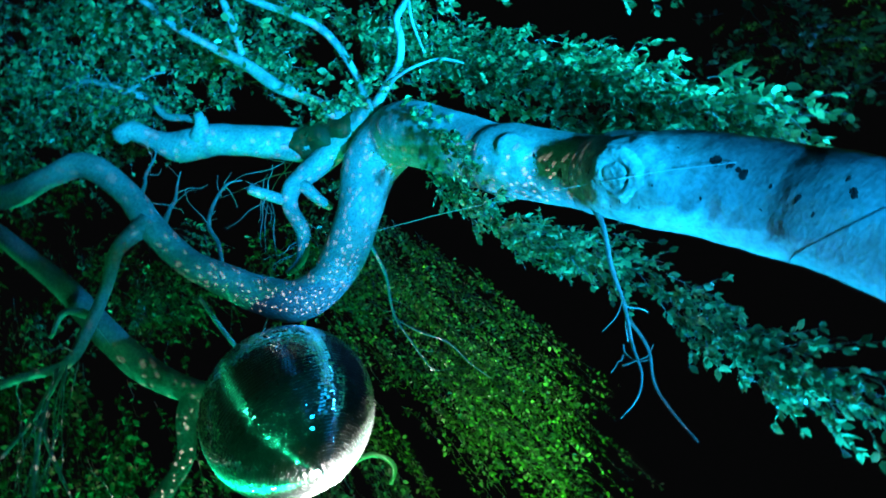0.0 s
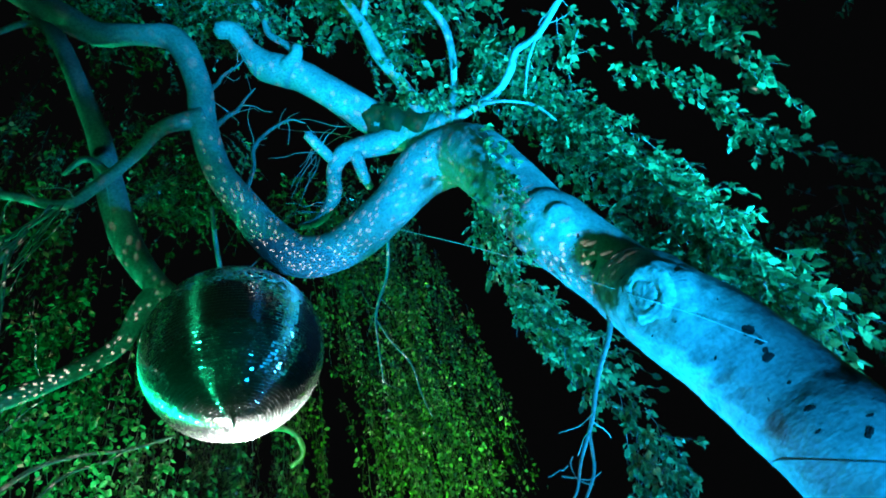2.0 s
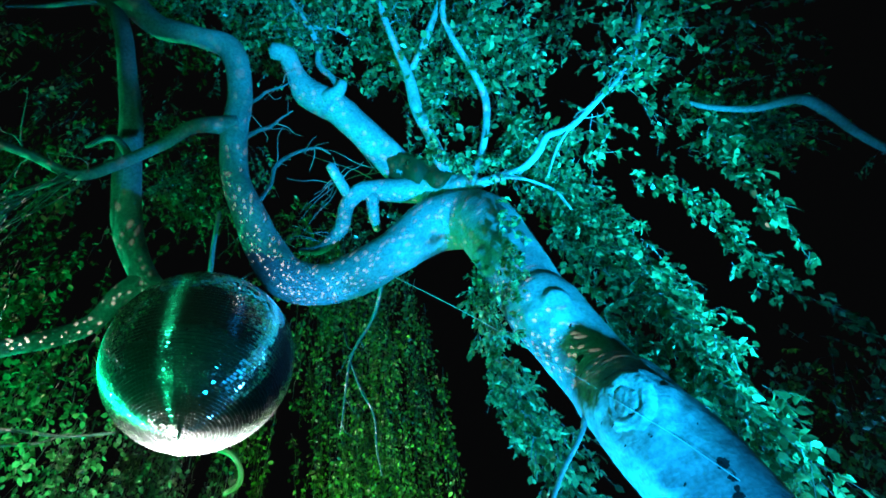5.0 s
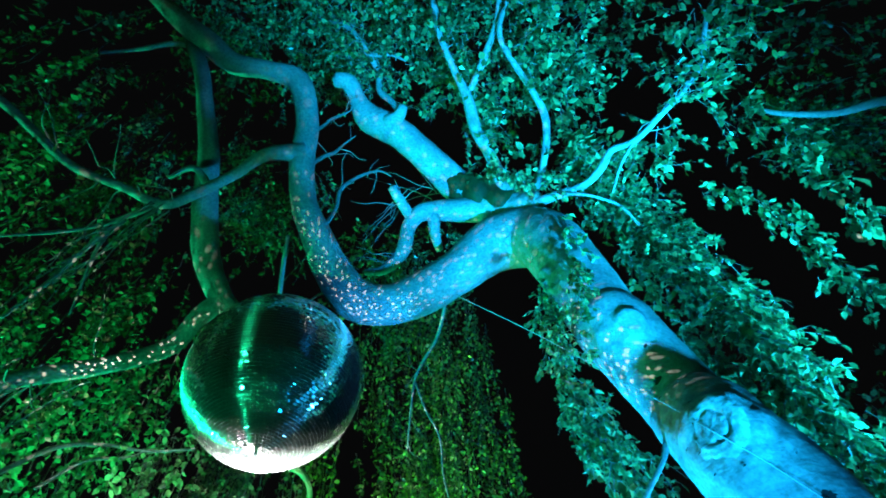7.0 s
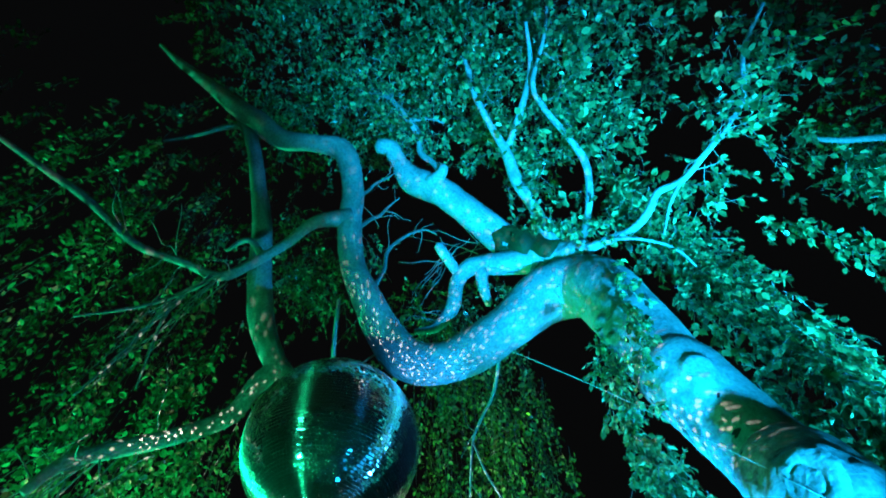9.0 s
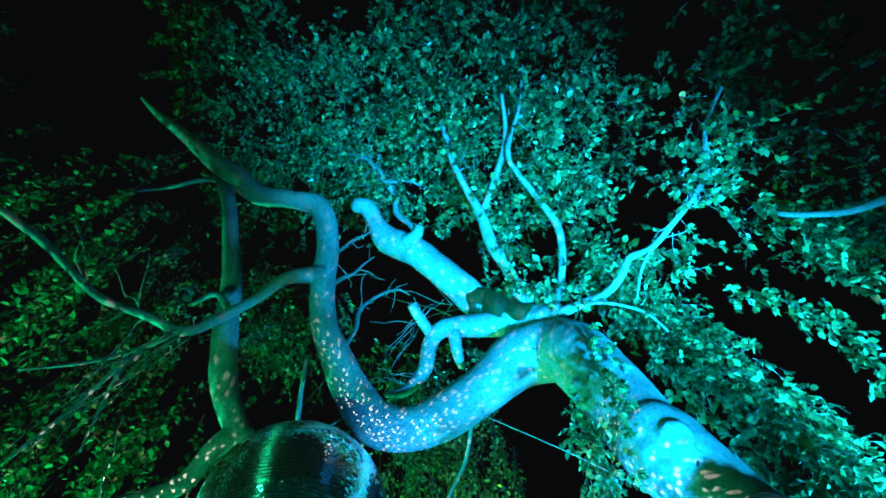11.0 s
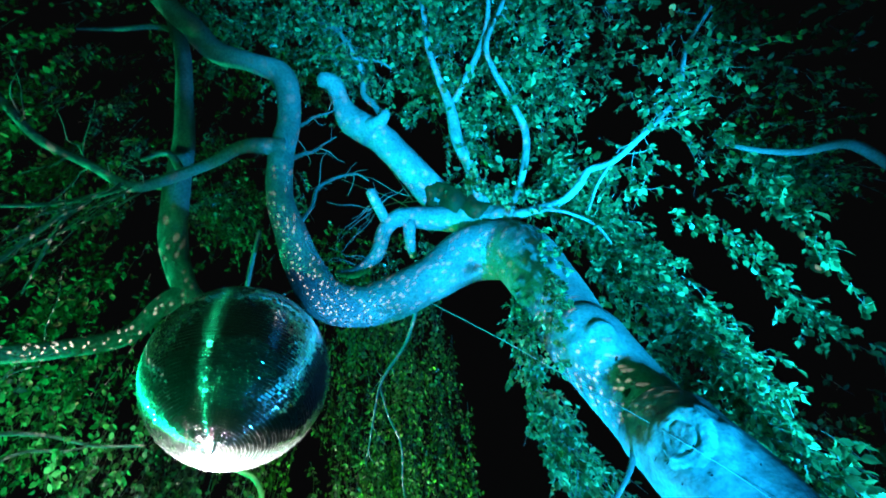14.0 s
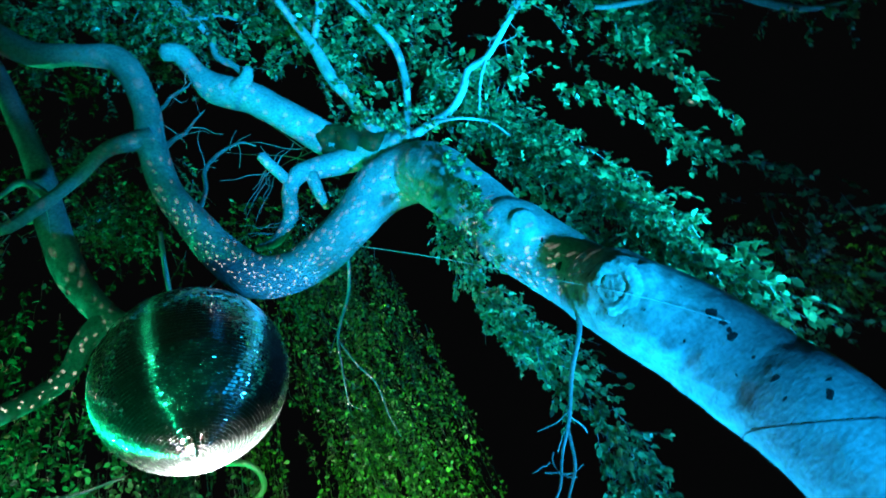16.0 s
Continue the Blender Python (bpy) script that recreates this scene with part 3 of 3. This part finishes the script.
twig_fan((-0.66, 2.24, 5.87), (-0.4, 0.1, -0.5), 6, 0.5, 0.3, 9)

# ---------------------------------------------------------------- foliage
rng = np.random.default_rng(7)
LEAF_FORM = np.array([(0, 0, 0), (-0.26, 0.25, 0.06), (0, 0.33, -0.02), (0.26, 0.25, 0.06), (-0.28, 0.6, 0.07), (0, 0.66, -0.03), (0.28, 0.6, 0.07), (0, 1, -0.1)])
LEAF_FACES = np.array([(0, 2, 1), (0, 3, 2), (1, 2, 5), (1, 5, 4), (2, 3, 6), (2, 6, 5), (4, 5, 7), (5, 6, 7)])


def unit(a):
    return a / (np.linalg.norm(a, axis=-1, keepdims=True) + 1e-9)


class Foliage:
    """Gathers leaves and thin twigs, then makes one mesh of each."""

    def __init__(self):
        self.at, self.way, self.up, self.size, self.twigs = [], [], [], [], []

    def spray(self, start, way, length, count, size, droop=0.35):
        """A thin twig that bends down under its weight, with alternate leaves along it."""
        u = np.linspace(0, 1, 5)[:, None]
        line = start + way * length * u + np.array([0, 0, -1.0]) * droop * length * u ** 2
        line += rng.normal(0, 0.012, line.shape) * u
        self.twigs.append(line)
        s = np.sort(rng.uniform(0.08, 1, count))
        at = np.stack([np.interp(s, u[:, 0], line[:, k]) for k in range(3)], 1)
        fwd = unit(line[-1] - line[0])
        flat = unit(np.cross(fwd, np.array([0, 0, 1.0]) + rng.normal(0, 0.45, 3)))
        sign = np.where(np.arange(count) % 2, 1, -1)[:, None]
        w = unit(fwd * 0.55 + flat * sign * 0.7 + rng.normal(0, 0.28, (count, 3)) + np.array([0, 0, -0.5]))
        up = unit(np.cross(w, fwd) * sign + rng.normal(0, 0.4, (count, 3)))
        self.at.append(at), self.way.append(w), self.up.append(up)
        self.size.append(size * rng.uniform(0.55, 1.2, count))

    def bough(self, points, spread, sprays, size=0.075, count=(7, 14), hang=0.6):
        """Sprays all along a drooping branchlet."""
        p = np.array(points, float)
        d = np.r_[0, np.cumsum(np.linalg.norm(np.diff(p, axis=0), axis=1))]
        for _ in range(sprays):
            s = rng.uniform(0, d[-1])
            c = np.array([np.interp(s, d, p[:, k]) for k in range(3)])
            way = unit(rng.normal(0, 1, 3) * (1, 1, 0.5) + np.array([0, 0, -hang]))
            self.spray(c + rng.normal(0, spread * 0.35, 3), way, spread * rng.uniform(0.6, 1.5), rng.integers(*count), size)

    def mass(self, centre, radii, sprays, size=0.075, count=(6, 13), gap=0.0, seed=0.0, grain=1.9):
        """Sprays in clumps within an uneven cloud."""
        made = 0
        while made < sprays:
            q = unit(rng.normal(0, 1, 3)) * rng.uniform(0, 1) ** 0.4
            c = np.array(centre) + q * np.array(radii)
            if noise.noise(Vector(c) * grain + Vector((seed, seed, 0))) < gap:
                made += 0.2
                continue
            way = unit(rng.normal(0, 1, 3) + np.array([0, 0, -0.6]))
            self.spray(c, way, rng.uniform(0.18, 0.42), rng.integers(*count), size)
            made += 1

    def strand(self, top, length, size, loose=0.05):
        """One long weeping twig with leaves hung on both sides of it."""
        u = np.linspace(0, 1, 6)[:, None]
        lean = rng.normal(0, 0.16, 3) * (1, 1, 0)
        line = top + (np.array([0, 0, -1.0]) + lean * (1 - 0.5 * u)) * length * u + rng.normal(0, 0.02, (6, 3)) * u
        self.twigs.append(line)
        count = max(4, int(length / size * rng.uniform(1.1, 2.2)))
        t = np.sort(rng.uniform(0.03, 1, count))
        at = np.stack([np.interp(t, u[:, 0], line[:, k]) for k in range(3)], 1) + rng.normal(0, loose, (count, 3)) * (1, 1, 0.5)
        a = rng.uniform(0, 2 * math.pi)
        flat = np.array([math.cos(a), math.sin(a), 0])
        sign = np.where(np.arange(count) % 2, 1, -1)[:, None]
        w = unit(np.array([0, 0, -0.75]) + flat * sign * 0.75 + rng.normal(0, 0.3, (count, 3)))
        up = unit(np.cross(flat, (0, 0, 1.0)) + np.array([0, 0, 0.45]) + rng.normal(0, 0.4, (count, 3)))
        self.at.append(at), self.way.append(w), self.up.append(up)
        self.size.append(size * rng.uniform(0.6, 1.2, count))

    def curtain(self, centre, radii, strands, size=0.05, length=(0.5, 1.4), gap=0.0, seed=0.0, loose=0.028):
        """Weeping strands in loose clusters with dark gaps between them."""
        made = tries = 0
        while made < strands and tries < strands * 12:
            tries += 1
            q = unit(rng.normal(0, 1, 3)) * rng.uniform(0, 1) ** 0.4
            c = np.array(centre) + q * np.array(radii)
            if noise.noise(Vector((c[0] * 3.6 + seed, c[1] * 3.6, c[2] * 1.3))) < gap:
                continue
            far = rng.uniform(*length)
            self.strand(c + np.array([0, 0, far / 2]), far, size, loose)
            made += 1

    def finish(self, label, single=0):
        at, way, up, size = (np.concatenate(a) for a in (self.at, self.way, self.up, self.size))
        if single:
            forms = []
            for curl in (0.2, 1.0, 1.9):
                me = bpy.data.meshes.new("leaf")
                me.from_pydata([tuple(p) for p in LEAF_FORM * (1, 1, curl)], [], [tuple(int(i) for i in t) for t in LEAF_FACES])
                me.materials.append(LEAF)
                forms.append(me)
            side = unit(np.cross(way, up))
            for i in range(single):
                ob = new("leaf", forms[i % 3])
                m = Matrix((side[i], way[i], np.cross(side[i], way[i]))).transposed().to_4x4()
                ob.parent, ob.matrix_parent_inverse = tree, tree.matrix_world.inverted()
                ob.matrix_basis = Matrix.Translation(at[i]) @ m @ Matrix.Scale(size[i], 4)
            at, way, up, size = (a[single:] for a in (at, way, up, size))
        side = unit(np.cross(way, up))
        up = np.cross(side, way)
        curl = rng.uniform(-0.6, 2.2, len(at))[:, None, None]
        f = LEAF_FORM[None]
        v = at[:, None] + size[:, None, None] * (f[..., :1] * side[:, None] + f[..., 1:2] * way[:, None] + f[..., 2:] * curl * up[:, None])
        faces = (np.arange(len(at))[:, None, None] * 8 + LEAF_FACES[None]).reshape(-1, 3)
        leaves = fast_mesh("leaves", v.reshape(-1, 3), faces, LEAF, label)
        tagged(leaves, kind="stuff")
        tv, tf = [], []
        for line in self.twigs:
            b = len(tv)
            for i, p in enumerate(line):
                r = 0.0035 * (1 - 0.15 * i)
                tv += [(p[0] + r, p[1], p[2]), (p[0] - r * 0.5, p[1] + r * 0.87, p[2]), (p[0] - r * 0.5, p[1] - r * 0.87, p[2])]
            for i in range(len(line) - 1):
                for k in range(3):
                    a, c = b + i * 3 + k, b + i * 3 + (k + 1) % 3
                    tf += [(a, c, c + 3), (a, c + 3, a + 3)]
        twigs = fast_mesh("twig_spray", np.array(tv), np.array(tf), TWIG_AND_SHADED, "thin brown leaf-bearing twigs")
        tagged(twigs, kind="stuff")


def fast_mesh(name, v, f, mat, label):
    me = bpy.data.meshes.new(name)
    me.vertices.add(len(v))
    me.vertices.foreach_set("co", np.asarray(v, np.float32).ravel())
    me.loops.add(f.size)
    me.loops.foreach_set("vertex_index", f.ravel().astype(np.int32))
    me.polygons.add(len(f))
    me.polygons.foreach_set("loop_start", np.arange(0, f.size, 3, dtype=np.int32))
    me.update(calc_edges=True)
    me.materials.append(mat)
    ob = new(name, me)
    ob.parent = tree
    ob.matrix_parent_inverse = tree.matrix_world.inverted()
    ob["label"] = label
    return ob


near = Foliage()
near.bough([(0.41, 2.28, 4.39), (0.38, 2.31, 4.26), (0.34, 2.31, 3.81), (0.34, 2.30, 3.36), (0.39, 2.27, 2.96)], 0.12, 130, 0.05, (8, 15), 1.2)
near.bough([(0.60, 2.00, 4.62), (0.60, 1.99, 4.33), (0.55, 1.98, 3.98), (0.46, 1.98, 3.72), (0.40, 2.02, 3.45)], 0.09, 36, 0.05, (6, 12), 1.2)
near.finish("mid-green beech leaves hanging before the trunk", 290)
leaves = Foliage()
# hanging boughs beside and before the trunk
leaves.bough([(1.04, 2.33, 5.37), (1.23, 2.42, 4.95), (1.30, 2.41, 4.32), (1.42, 2.40, 3.66), (1.44, 2.39, 3.11), (1.46, 2.39, 2.63)], 0.17, 400, 0.062, (7, 12), 1.3)
leaves.bough([(1.24, 2.30, 5.46), (1.41, 2.42, 5.07), (1.56, 2.56, 4.49), (1.67, 2.66, 4.03), (1.68, 2.75, 3.56)], 0.17, 230, 0.062, (7, 12), 1.3)
leaves.bough([(1.01, 2.35, 4.75), (1.08, 2.46, 4.31), (1.11, 2.45, 3.78), (1.18, 2.41, 3.39), (1.22, 2.32, 3.01)], 0.1, 70, 0.068, (7, 12), 1.3)
leaves.bough([(0.38, 2.55, 3.68), (0.57, 2.92, 3.42), (0.62, 3.09, 3.12), (0.64, 3.20, 2.68), (0.65, 3.20, 2.29), (0.65, 3.16, 1.99), (0.66, 3.10, 1.78)], 0.17, 210, 0.06, (8, 13), 1.0)
leaves.bough([(0.55, 3.21, 2.62), (0.54, 3.23, 2.25), (0.56, 3.18, 1.95)], 0.14, 36, 0.06)
leaves.bough([(1.98, 1.48, 5.55), (2.21, 1.82, 5.02), (2.34, 2.09, 4.49), (2.36, 2.25, 4.03), (2.37, 2.35, 3.75)], 0.13, 44, 0.085, (6, 10), 1.3)
leaves.bough([(1.98, 2.60, 5.60), (2.25, 2.60, 5.36), (2.50, 2.80, 4.98), (2.65, 3.02, 4.67), (2.81, 3.24, 4.28)], 0.13, 75, 0.08, (6, 10), 1.3)
leaves.bough([(2.96, 3.18, 4.20), (3.05, 3.30, 3.95), (3.12, 3.42, 3.70)], 0.1, 14, 0.07, (5, 9), 1.2)
leaves.mass((4.4, 5.7, 4.4), (0.8, 0.8, 1.1), 130, 0.07)
leaves.bough([(3.07, 2.44, 6.42), (3.28, 2.46, 6.15), (3.45, 2.49, 5.87)], 0.25, 70, 0.06)
leaves.bough([(0.26, 1.76, 5.72), (0.40, 1.98, 5.50), (0.60, 2.10, 5.36), (0.82, 2.06, 5.28)], 0.1, 26, 0.05)
leaves.bough([(0.12, 2.12, 5.86), (0.30, 2.14, 5.84), (0.52, 2.20, 5.72), (0.72, 2.28, 5.58)], 0.13, 44, 0.06, (6, 11))
# crown above: along the shoots, then the loose cloud round them
leaves.bough([(0.37, 2.01, 6.15), (0.37, 1.59, 6.48), (0.20, 1.09, 6.99), (0.24, 0.55, 7.37)], 0.27, 110, 0.08, (7, 12))
leaves.bough([(0.93, 2.22, 5.75), (1.04, 1.94, 6.09), (0.92, 1.42, 6.63), (1.12, 0.74, 7.26)], 0.3, 90, 0.096, (7, 12))
leaves.bough([(1.02, 2.28, 5.46), (1.52, 1.99, 5.36), (1.77, 1.40, 5.17), (1.98, 0.79, 5.26)], 0.28, 50, 0.07, (7, 12))
leaves.bough([(-0.62, 1.41, 6.86), (-0.81, 0.88, 7.46), (-1.28, 0.42, 7.84)], 0.35, 150, 0.062, (8, 15))
leaves.mass((0.84, 1.35, 7.60), (1.5, 1.1, 0.8), 600, 0.078, (7, 13), gap=0.05)
leaves.mass((2.42, 1.57, 6.89), (1.2, 1.0, 0.9), 85, 0.09, (7, 12), gap=0.04)
leaves.mass((-1.55, 0.62, 8.79), (1.5, 1.3, 0.9), 850, 0.07, (8, 15), gap=-0.02)
leaves.mass((0.48, 0.48, 8.77), (2.0, 1.3, 0.9), 560, 0.086, (7, 13), gap=0.0)
leaves.mass((3.51, 2.34, 6.72), (1.0, 1.0, 0.6), 120, 0.075, (7, 12), gap=0.05)
leaves.mass((3.40, 2.62, 5.95), (0.45, 0.25, 0.28), 130, 0.06, (8, 14), gap=-0.3)
leaves.mass((1.27, 2.64, 6.38), (0.7, 0.7, 0.5), 100, 0.085, (7, 12), gap=-0.02)
leaves.mass((2.94, 4.19, 3.87), (1.0, 0.9, 1.0), 80, 0.075, (7, 12), gap=0.02)
leaves.mass((-1.78, -0.84, 8.73), (1.3, 1.2, 0.8), 380, 0.07, (8, 15), gap=0.03)
leaves.mass((1.26, -0.12, 9.53), (2.2, 1.2, 0.8), 380, 0.09, (8, 14), gap=0.02)
leaves.mass((3.53, 1.08, 7.36), (1.1, 1.0, 0.8), 150, 0.09, (8, 14), gap=0.03)
leaves.bough([(3.42, 2.18, 4.65), (3.54, 2.20, 4.31), (3.71, 2.19, 4.09)], 0.16, 26, 0.055)
# green side: weeping curtains
leaves.curtain((-3.39, 1.16, 5.28), (1.2, 1.3, 1.2), 170, 0.062, (0.4, 1.1), gap=0.08)
leaves.curtain((-3.00, 0.85, 6.67), (1.2, 1.1, 1.0), 70, 0.06, (0.3, 0.8), gap=0.1)
leaves.curtain((-3.9, -0.6, 6.2), (1.2, 1.2, 1.0), 50, 0.065, (0.3, 0.8), gap=0.1)
leaves.curtain((-3.20, 2.43, 4.19), (1.0, 1.0, 1.0), 170, 0.06, (0.4, 1.2), gap=0.08)
leaves.curtain((-3.10, 4.50, 4.60), (1.4, 0.9, 1.4), 210, 0.06, (0.5, 1.4), gap=0.08)
leaves.curtain((-1.05, 4.80, 4.9), (0.95, 0.6, 1.6), 170, 0.054, (0.5, 1.5), gap=0.12)
leaves.mass((-2.35, 2.38, 7.00), (0.8, 0.8, 0.8), 260, 0.06, gap=0.0)
leaves.mass((-1.15, 3.68, 7.12), (1.0, 0.7, 1.0), 230, 0.065, gap=0.0)
leaves.curtain((-1.0, 5.50, 4.3), (0.9, 0.7, 1.4), 95, 0.054, (0.5, 1.4), gap=0.12)
leaves.curtain((-0.96, 3.90, 5.87), (0.9, 0.6, 0.8), 120, 0.056, (0.4, 1.0), gap=0.08)
leaves.finish("mid-green beech leaves hanging in loose curtains")


# ---------------------------------------------------------------- mirror ball
ball = tagged(new("mirror_ball"), "large mirror ball of small square tiles hung under a bough", "mirror ball")
ball.location = BALL
bm = bmesh.new()
bmesh.ops.create_uvsphere(bm, u_segments=64, v_segments=32, radius=BALL_R - 0.006)
part("core", bm, GROUT, ball, "dark core between the mirror tiles")
TILE = 0.02
# flat face, with a rounded bevel along the two level edges
PROFILE = ((-1, 0.00075), (-0.94, 0.00045), (-0.86, 0.00016), (-0.76, 0), (0.76, 0), (0.86, 0.00016), (0.94, 0.00045), (1, 0.00075))
tile_mesh = bpy.data.meshes.new("tile")
tile_mesh.from_pydata([(x, y, -drop) for y, drop in PROFILE for x in (-1, 1)], [], [(2 * j, 2 * j + 1, 2 * j + 3, 2 * j + 2) for j in range(7)])
tile_mesh.materials.append(MIRROR)
FRONT = Vector((0.43, -0.63, -0.65)).normalized()
tv, tf = [], []
rows = int(math.pi * BALL_R / TILE)
for i in range(rows):
    th = math.pi * (i + 0.5) / rows
    count = max(3, int(2 * math.pi * BALL_R * math.sin(th) / TILE))
    half_h, half_w = math.pi * BALL_R / rows * 0.46, math.pi * BALL_R * math.sin(th) / count * 0.92
    row_tilt = random.gauss(0, 0.01)
    for k in range(count):
        ph = 2 * math.pi * k / count
        nrm = Vector((math.sin(th) * math.cos(ph), math.sin(th) * math.sin(ph), math.cos(th)))
        east = Vector((-math.sin(ph), math.cos(ph), 0))
        south = nrm.cross(east)
        tilt = nrm + east * random.gauss(0, 0.012) + south * (row_tilt + random.gauss(0, 0.09 if random.random() < 0.2 else 0.025))
        tilt.normalize()
        e = (east - tilt * east.dot(tilt)).normalized()
        s = tilt.cross(e)
        c = nrm * BALL_R
        if nrm.dot(FRONT) > 0.936:
            piece = new("tile", tile_mesh)
            piece.parent = ball
            turn = Matrix((e, s, tilt)).transposed().to_4x4()
            piece.matrix_basis = Matrix.Translation(c) @ turn @ Matrix.Diagonal((half_w, half_h, 1, 1))
            continue
        b = len(tv)
        for y, drop in PROFILE:
            tv += [tuple(c + e * x * half_w + s * y * half_h - tilt * drop) for x in (-1, 1)]
        tf += [(b + 2 * j, b + 2 * j + 1, b + 2 * j + 3, b + 2 * j + 2) for j in range(7)]
tagged(mesh_of("mirror_tiles", tv, tf, MIRROR, ball, "small square mirror tiles in rows"), kind="stuff")
bm = bmesh.new()
bmesh.ops.create_cone(bm, cap_ends=True, segments=24, radius1=0.06, radius2=0.05, depth=0.05, matrix=Matrix.Translation((0, 0, BALL_R + 0.02)))
part("hanger_cap", bm, STEEL, ball, "steel cap at the top")
bm = bmesh.new()
bmesh.ops.create_cone(bm, cap_ends=True, segments=10, radius1=0.012, radius2=0.004, depth=0.03, matrix=Matrix.Translation((0, 0, -BALL_R - 0.01)) @ Matrix.Rotation(math.pi, 4, "X"))
part("bottom_pin", bm, STEEL, ball, "small pin at the lower pole")
v, f = tube(spline([(0, 0, BALL_R + 0.03, 0.006), (0.1, 0.0, BALL_R + 0.2, 0.006), (0.25, 0.02, BALL_R + 0.32, 0.006)], 0.05), 8)
mesh_of("hanging_cable", v, f, STEEL, ball, "steel hanging cable", True)

# ---------------------------------------------------------------- cord and floodlights
v, f = tube(spline([(*(-0.24, 2.37, 4.57), 0.0008), (*(0.20, 2.26, 3.94), 0.0008), (*(0.52, 2.12, 3.38), 0.0008), (*(0.679, 1.931, 2.968), 0.0008), (*(0.742, 1.826, 2.764), 0.0008), (*(0.856, 1.828, 2.611), 0.0008), (*(0.937, 1.836, 2.489), 0.0008), (*(1.000, 1.851, 2.404), 0.0008)], 0.05), 6)
tagged(mesh_of("guy_cord", v, f, WIRE, None, "", True), "thin pale cord stretched from the bough past the trunk", "cord")
# dark tie drawn round the trunk
loop = []
for k in range(41):
    a = 2 * math.pi * k / 40
    way = Vector((math.cos(a), math.sin(a), 0))
    hit = trunk_skin.ray_cast(Vector((1.03, 2.03, 1.97 - 0.13 * way.x + 0.07 * way.y)), way)[0]
    loop.append((*(hit + way * 0.001), 0.0011))
v, f = tube(spline(loop, 0.02), 6)
tagged(mesh_of("tie_cord", v, f, BLACK, None, "", True), "thin dark cord tied round the smooth trunk", "cord")



def floodlight(at, aim, lens, label, tall=0.3):
    ob = tagged(new("floodlight"), label, "floodlight", "floodlights round the tree")
    ob.location = (at[0], at[1], 0)
    tip = Matrix.Translation((0, 0, tall)) @ look(at, aim).to_3x3().to_4x4()
    bm = bmesh.new()
    bmesh.ops.create_cone(bm, cap_ends=True, segments=24, radius1=0.13, radius2=0.1, depth=0.16)
    bmesh.ops.bevel(bm, geom=list(bm.edges), offset=0.006, segments=1, affect="EDGES")
    head = part("housing", bm, BLACK, ob)
    head.matrix_basis = tip
    if lens:
        bm = bmesh.new()
        bmesh.ops.create_cone(bm, cap_ends=True, segments=24, radius1=0.12, radius2=0.12, depth=0.01, matrix=Matrix.Translation((0, 0, -0.088)))
        part("lens", bm, lens, ob, "glowing coloured lens").matrix_basis = tip
    bm = bmesh.new()
    bmesh.ops.create_cube(bm, size=1.0, matrix=Matrix.Translation((0, 0, 0.01)) @ Matrix.Diagonal((0.3, 0.18, 0.06, 1)))
    part("base_plate", bm, BLACK, ob)
    for s in (-1, 1):
        bm = bmesh.new()
        bmesh.ops.create_cube(bm, size=1.0, matrix=Matrix.Translation((s * 0.145, 0, tall / 2)) @ Matrix.Diagonal((0.01, 0.04, tall, 1)))
        part("bracket", bm, BLACK, ob)
    return ob


floodlight((2.6, 2.1, 0.3), (1.9, 2.5, 3.9), None, "small black floodlight that throws blue light on the hanging leaves")
floodlight((-0.7, 4.0, 0.3), (0.75, 2.2, 2.7), None, "small black floodlight that throws blue light on the trunk")
floodlight((0.74, 1.03, 0.3), (0.55, 1.95, 5.3), None, "small black floodlight that throws blue light up the trunk")
# body for the added treetop fill
floodlight((1.4, 0.35, 0.3), (-0.9, 0.3, 8.6), None, "small black floodlight, added unseen to fill the treetop with blue light")
floodlight((1.06, 0.64, 0.3), (0.5, 1.65, 6.2), None, "small black floodlight that throws blue light into the crown")
floodlight((2.4, 3.8, 0.3), (1.2, 2.1, 4.4), BLUE_LENS, "small black floodlight with a blue lens on the ground")
floodlight((2.7, 3.45, 0.3), (1.2, 2.1, 4.4), BLUE_LENS, "small black floodlight with a blue lens on the ground")
floodlight((2.9, 2.9, 0.3), (1.5, 2.42, 2.6), None, "small black floodlight that throws green light on hanging leaves")
floodlight((5.2, 4.6, 0.3), (4.4, 5.8, 4.4), None, "small black floodlight that throws green light into far leaves")
floodlight((-5.8, 4.0, 0.3), (-2.6, 2.0, 4.4), None, "small black floodlight that throws green light into the leaves")
# added body only, with no lens and no lamp of its own
floodlight((-3.7, 3.5, 0.3), (-2.5, 1.7, 4.2), None, "small black floodlight without lens or light, added on the ground")
floodlight((-2.4, -0.3, 0.3), (-2.5, 2.4, 4.2), GREEN_LENS, "small black floodlight with a green lens on the ground")
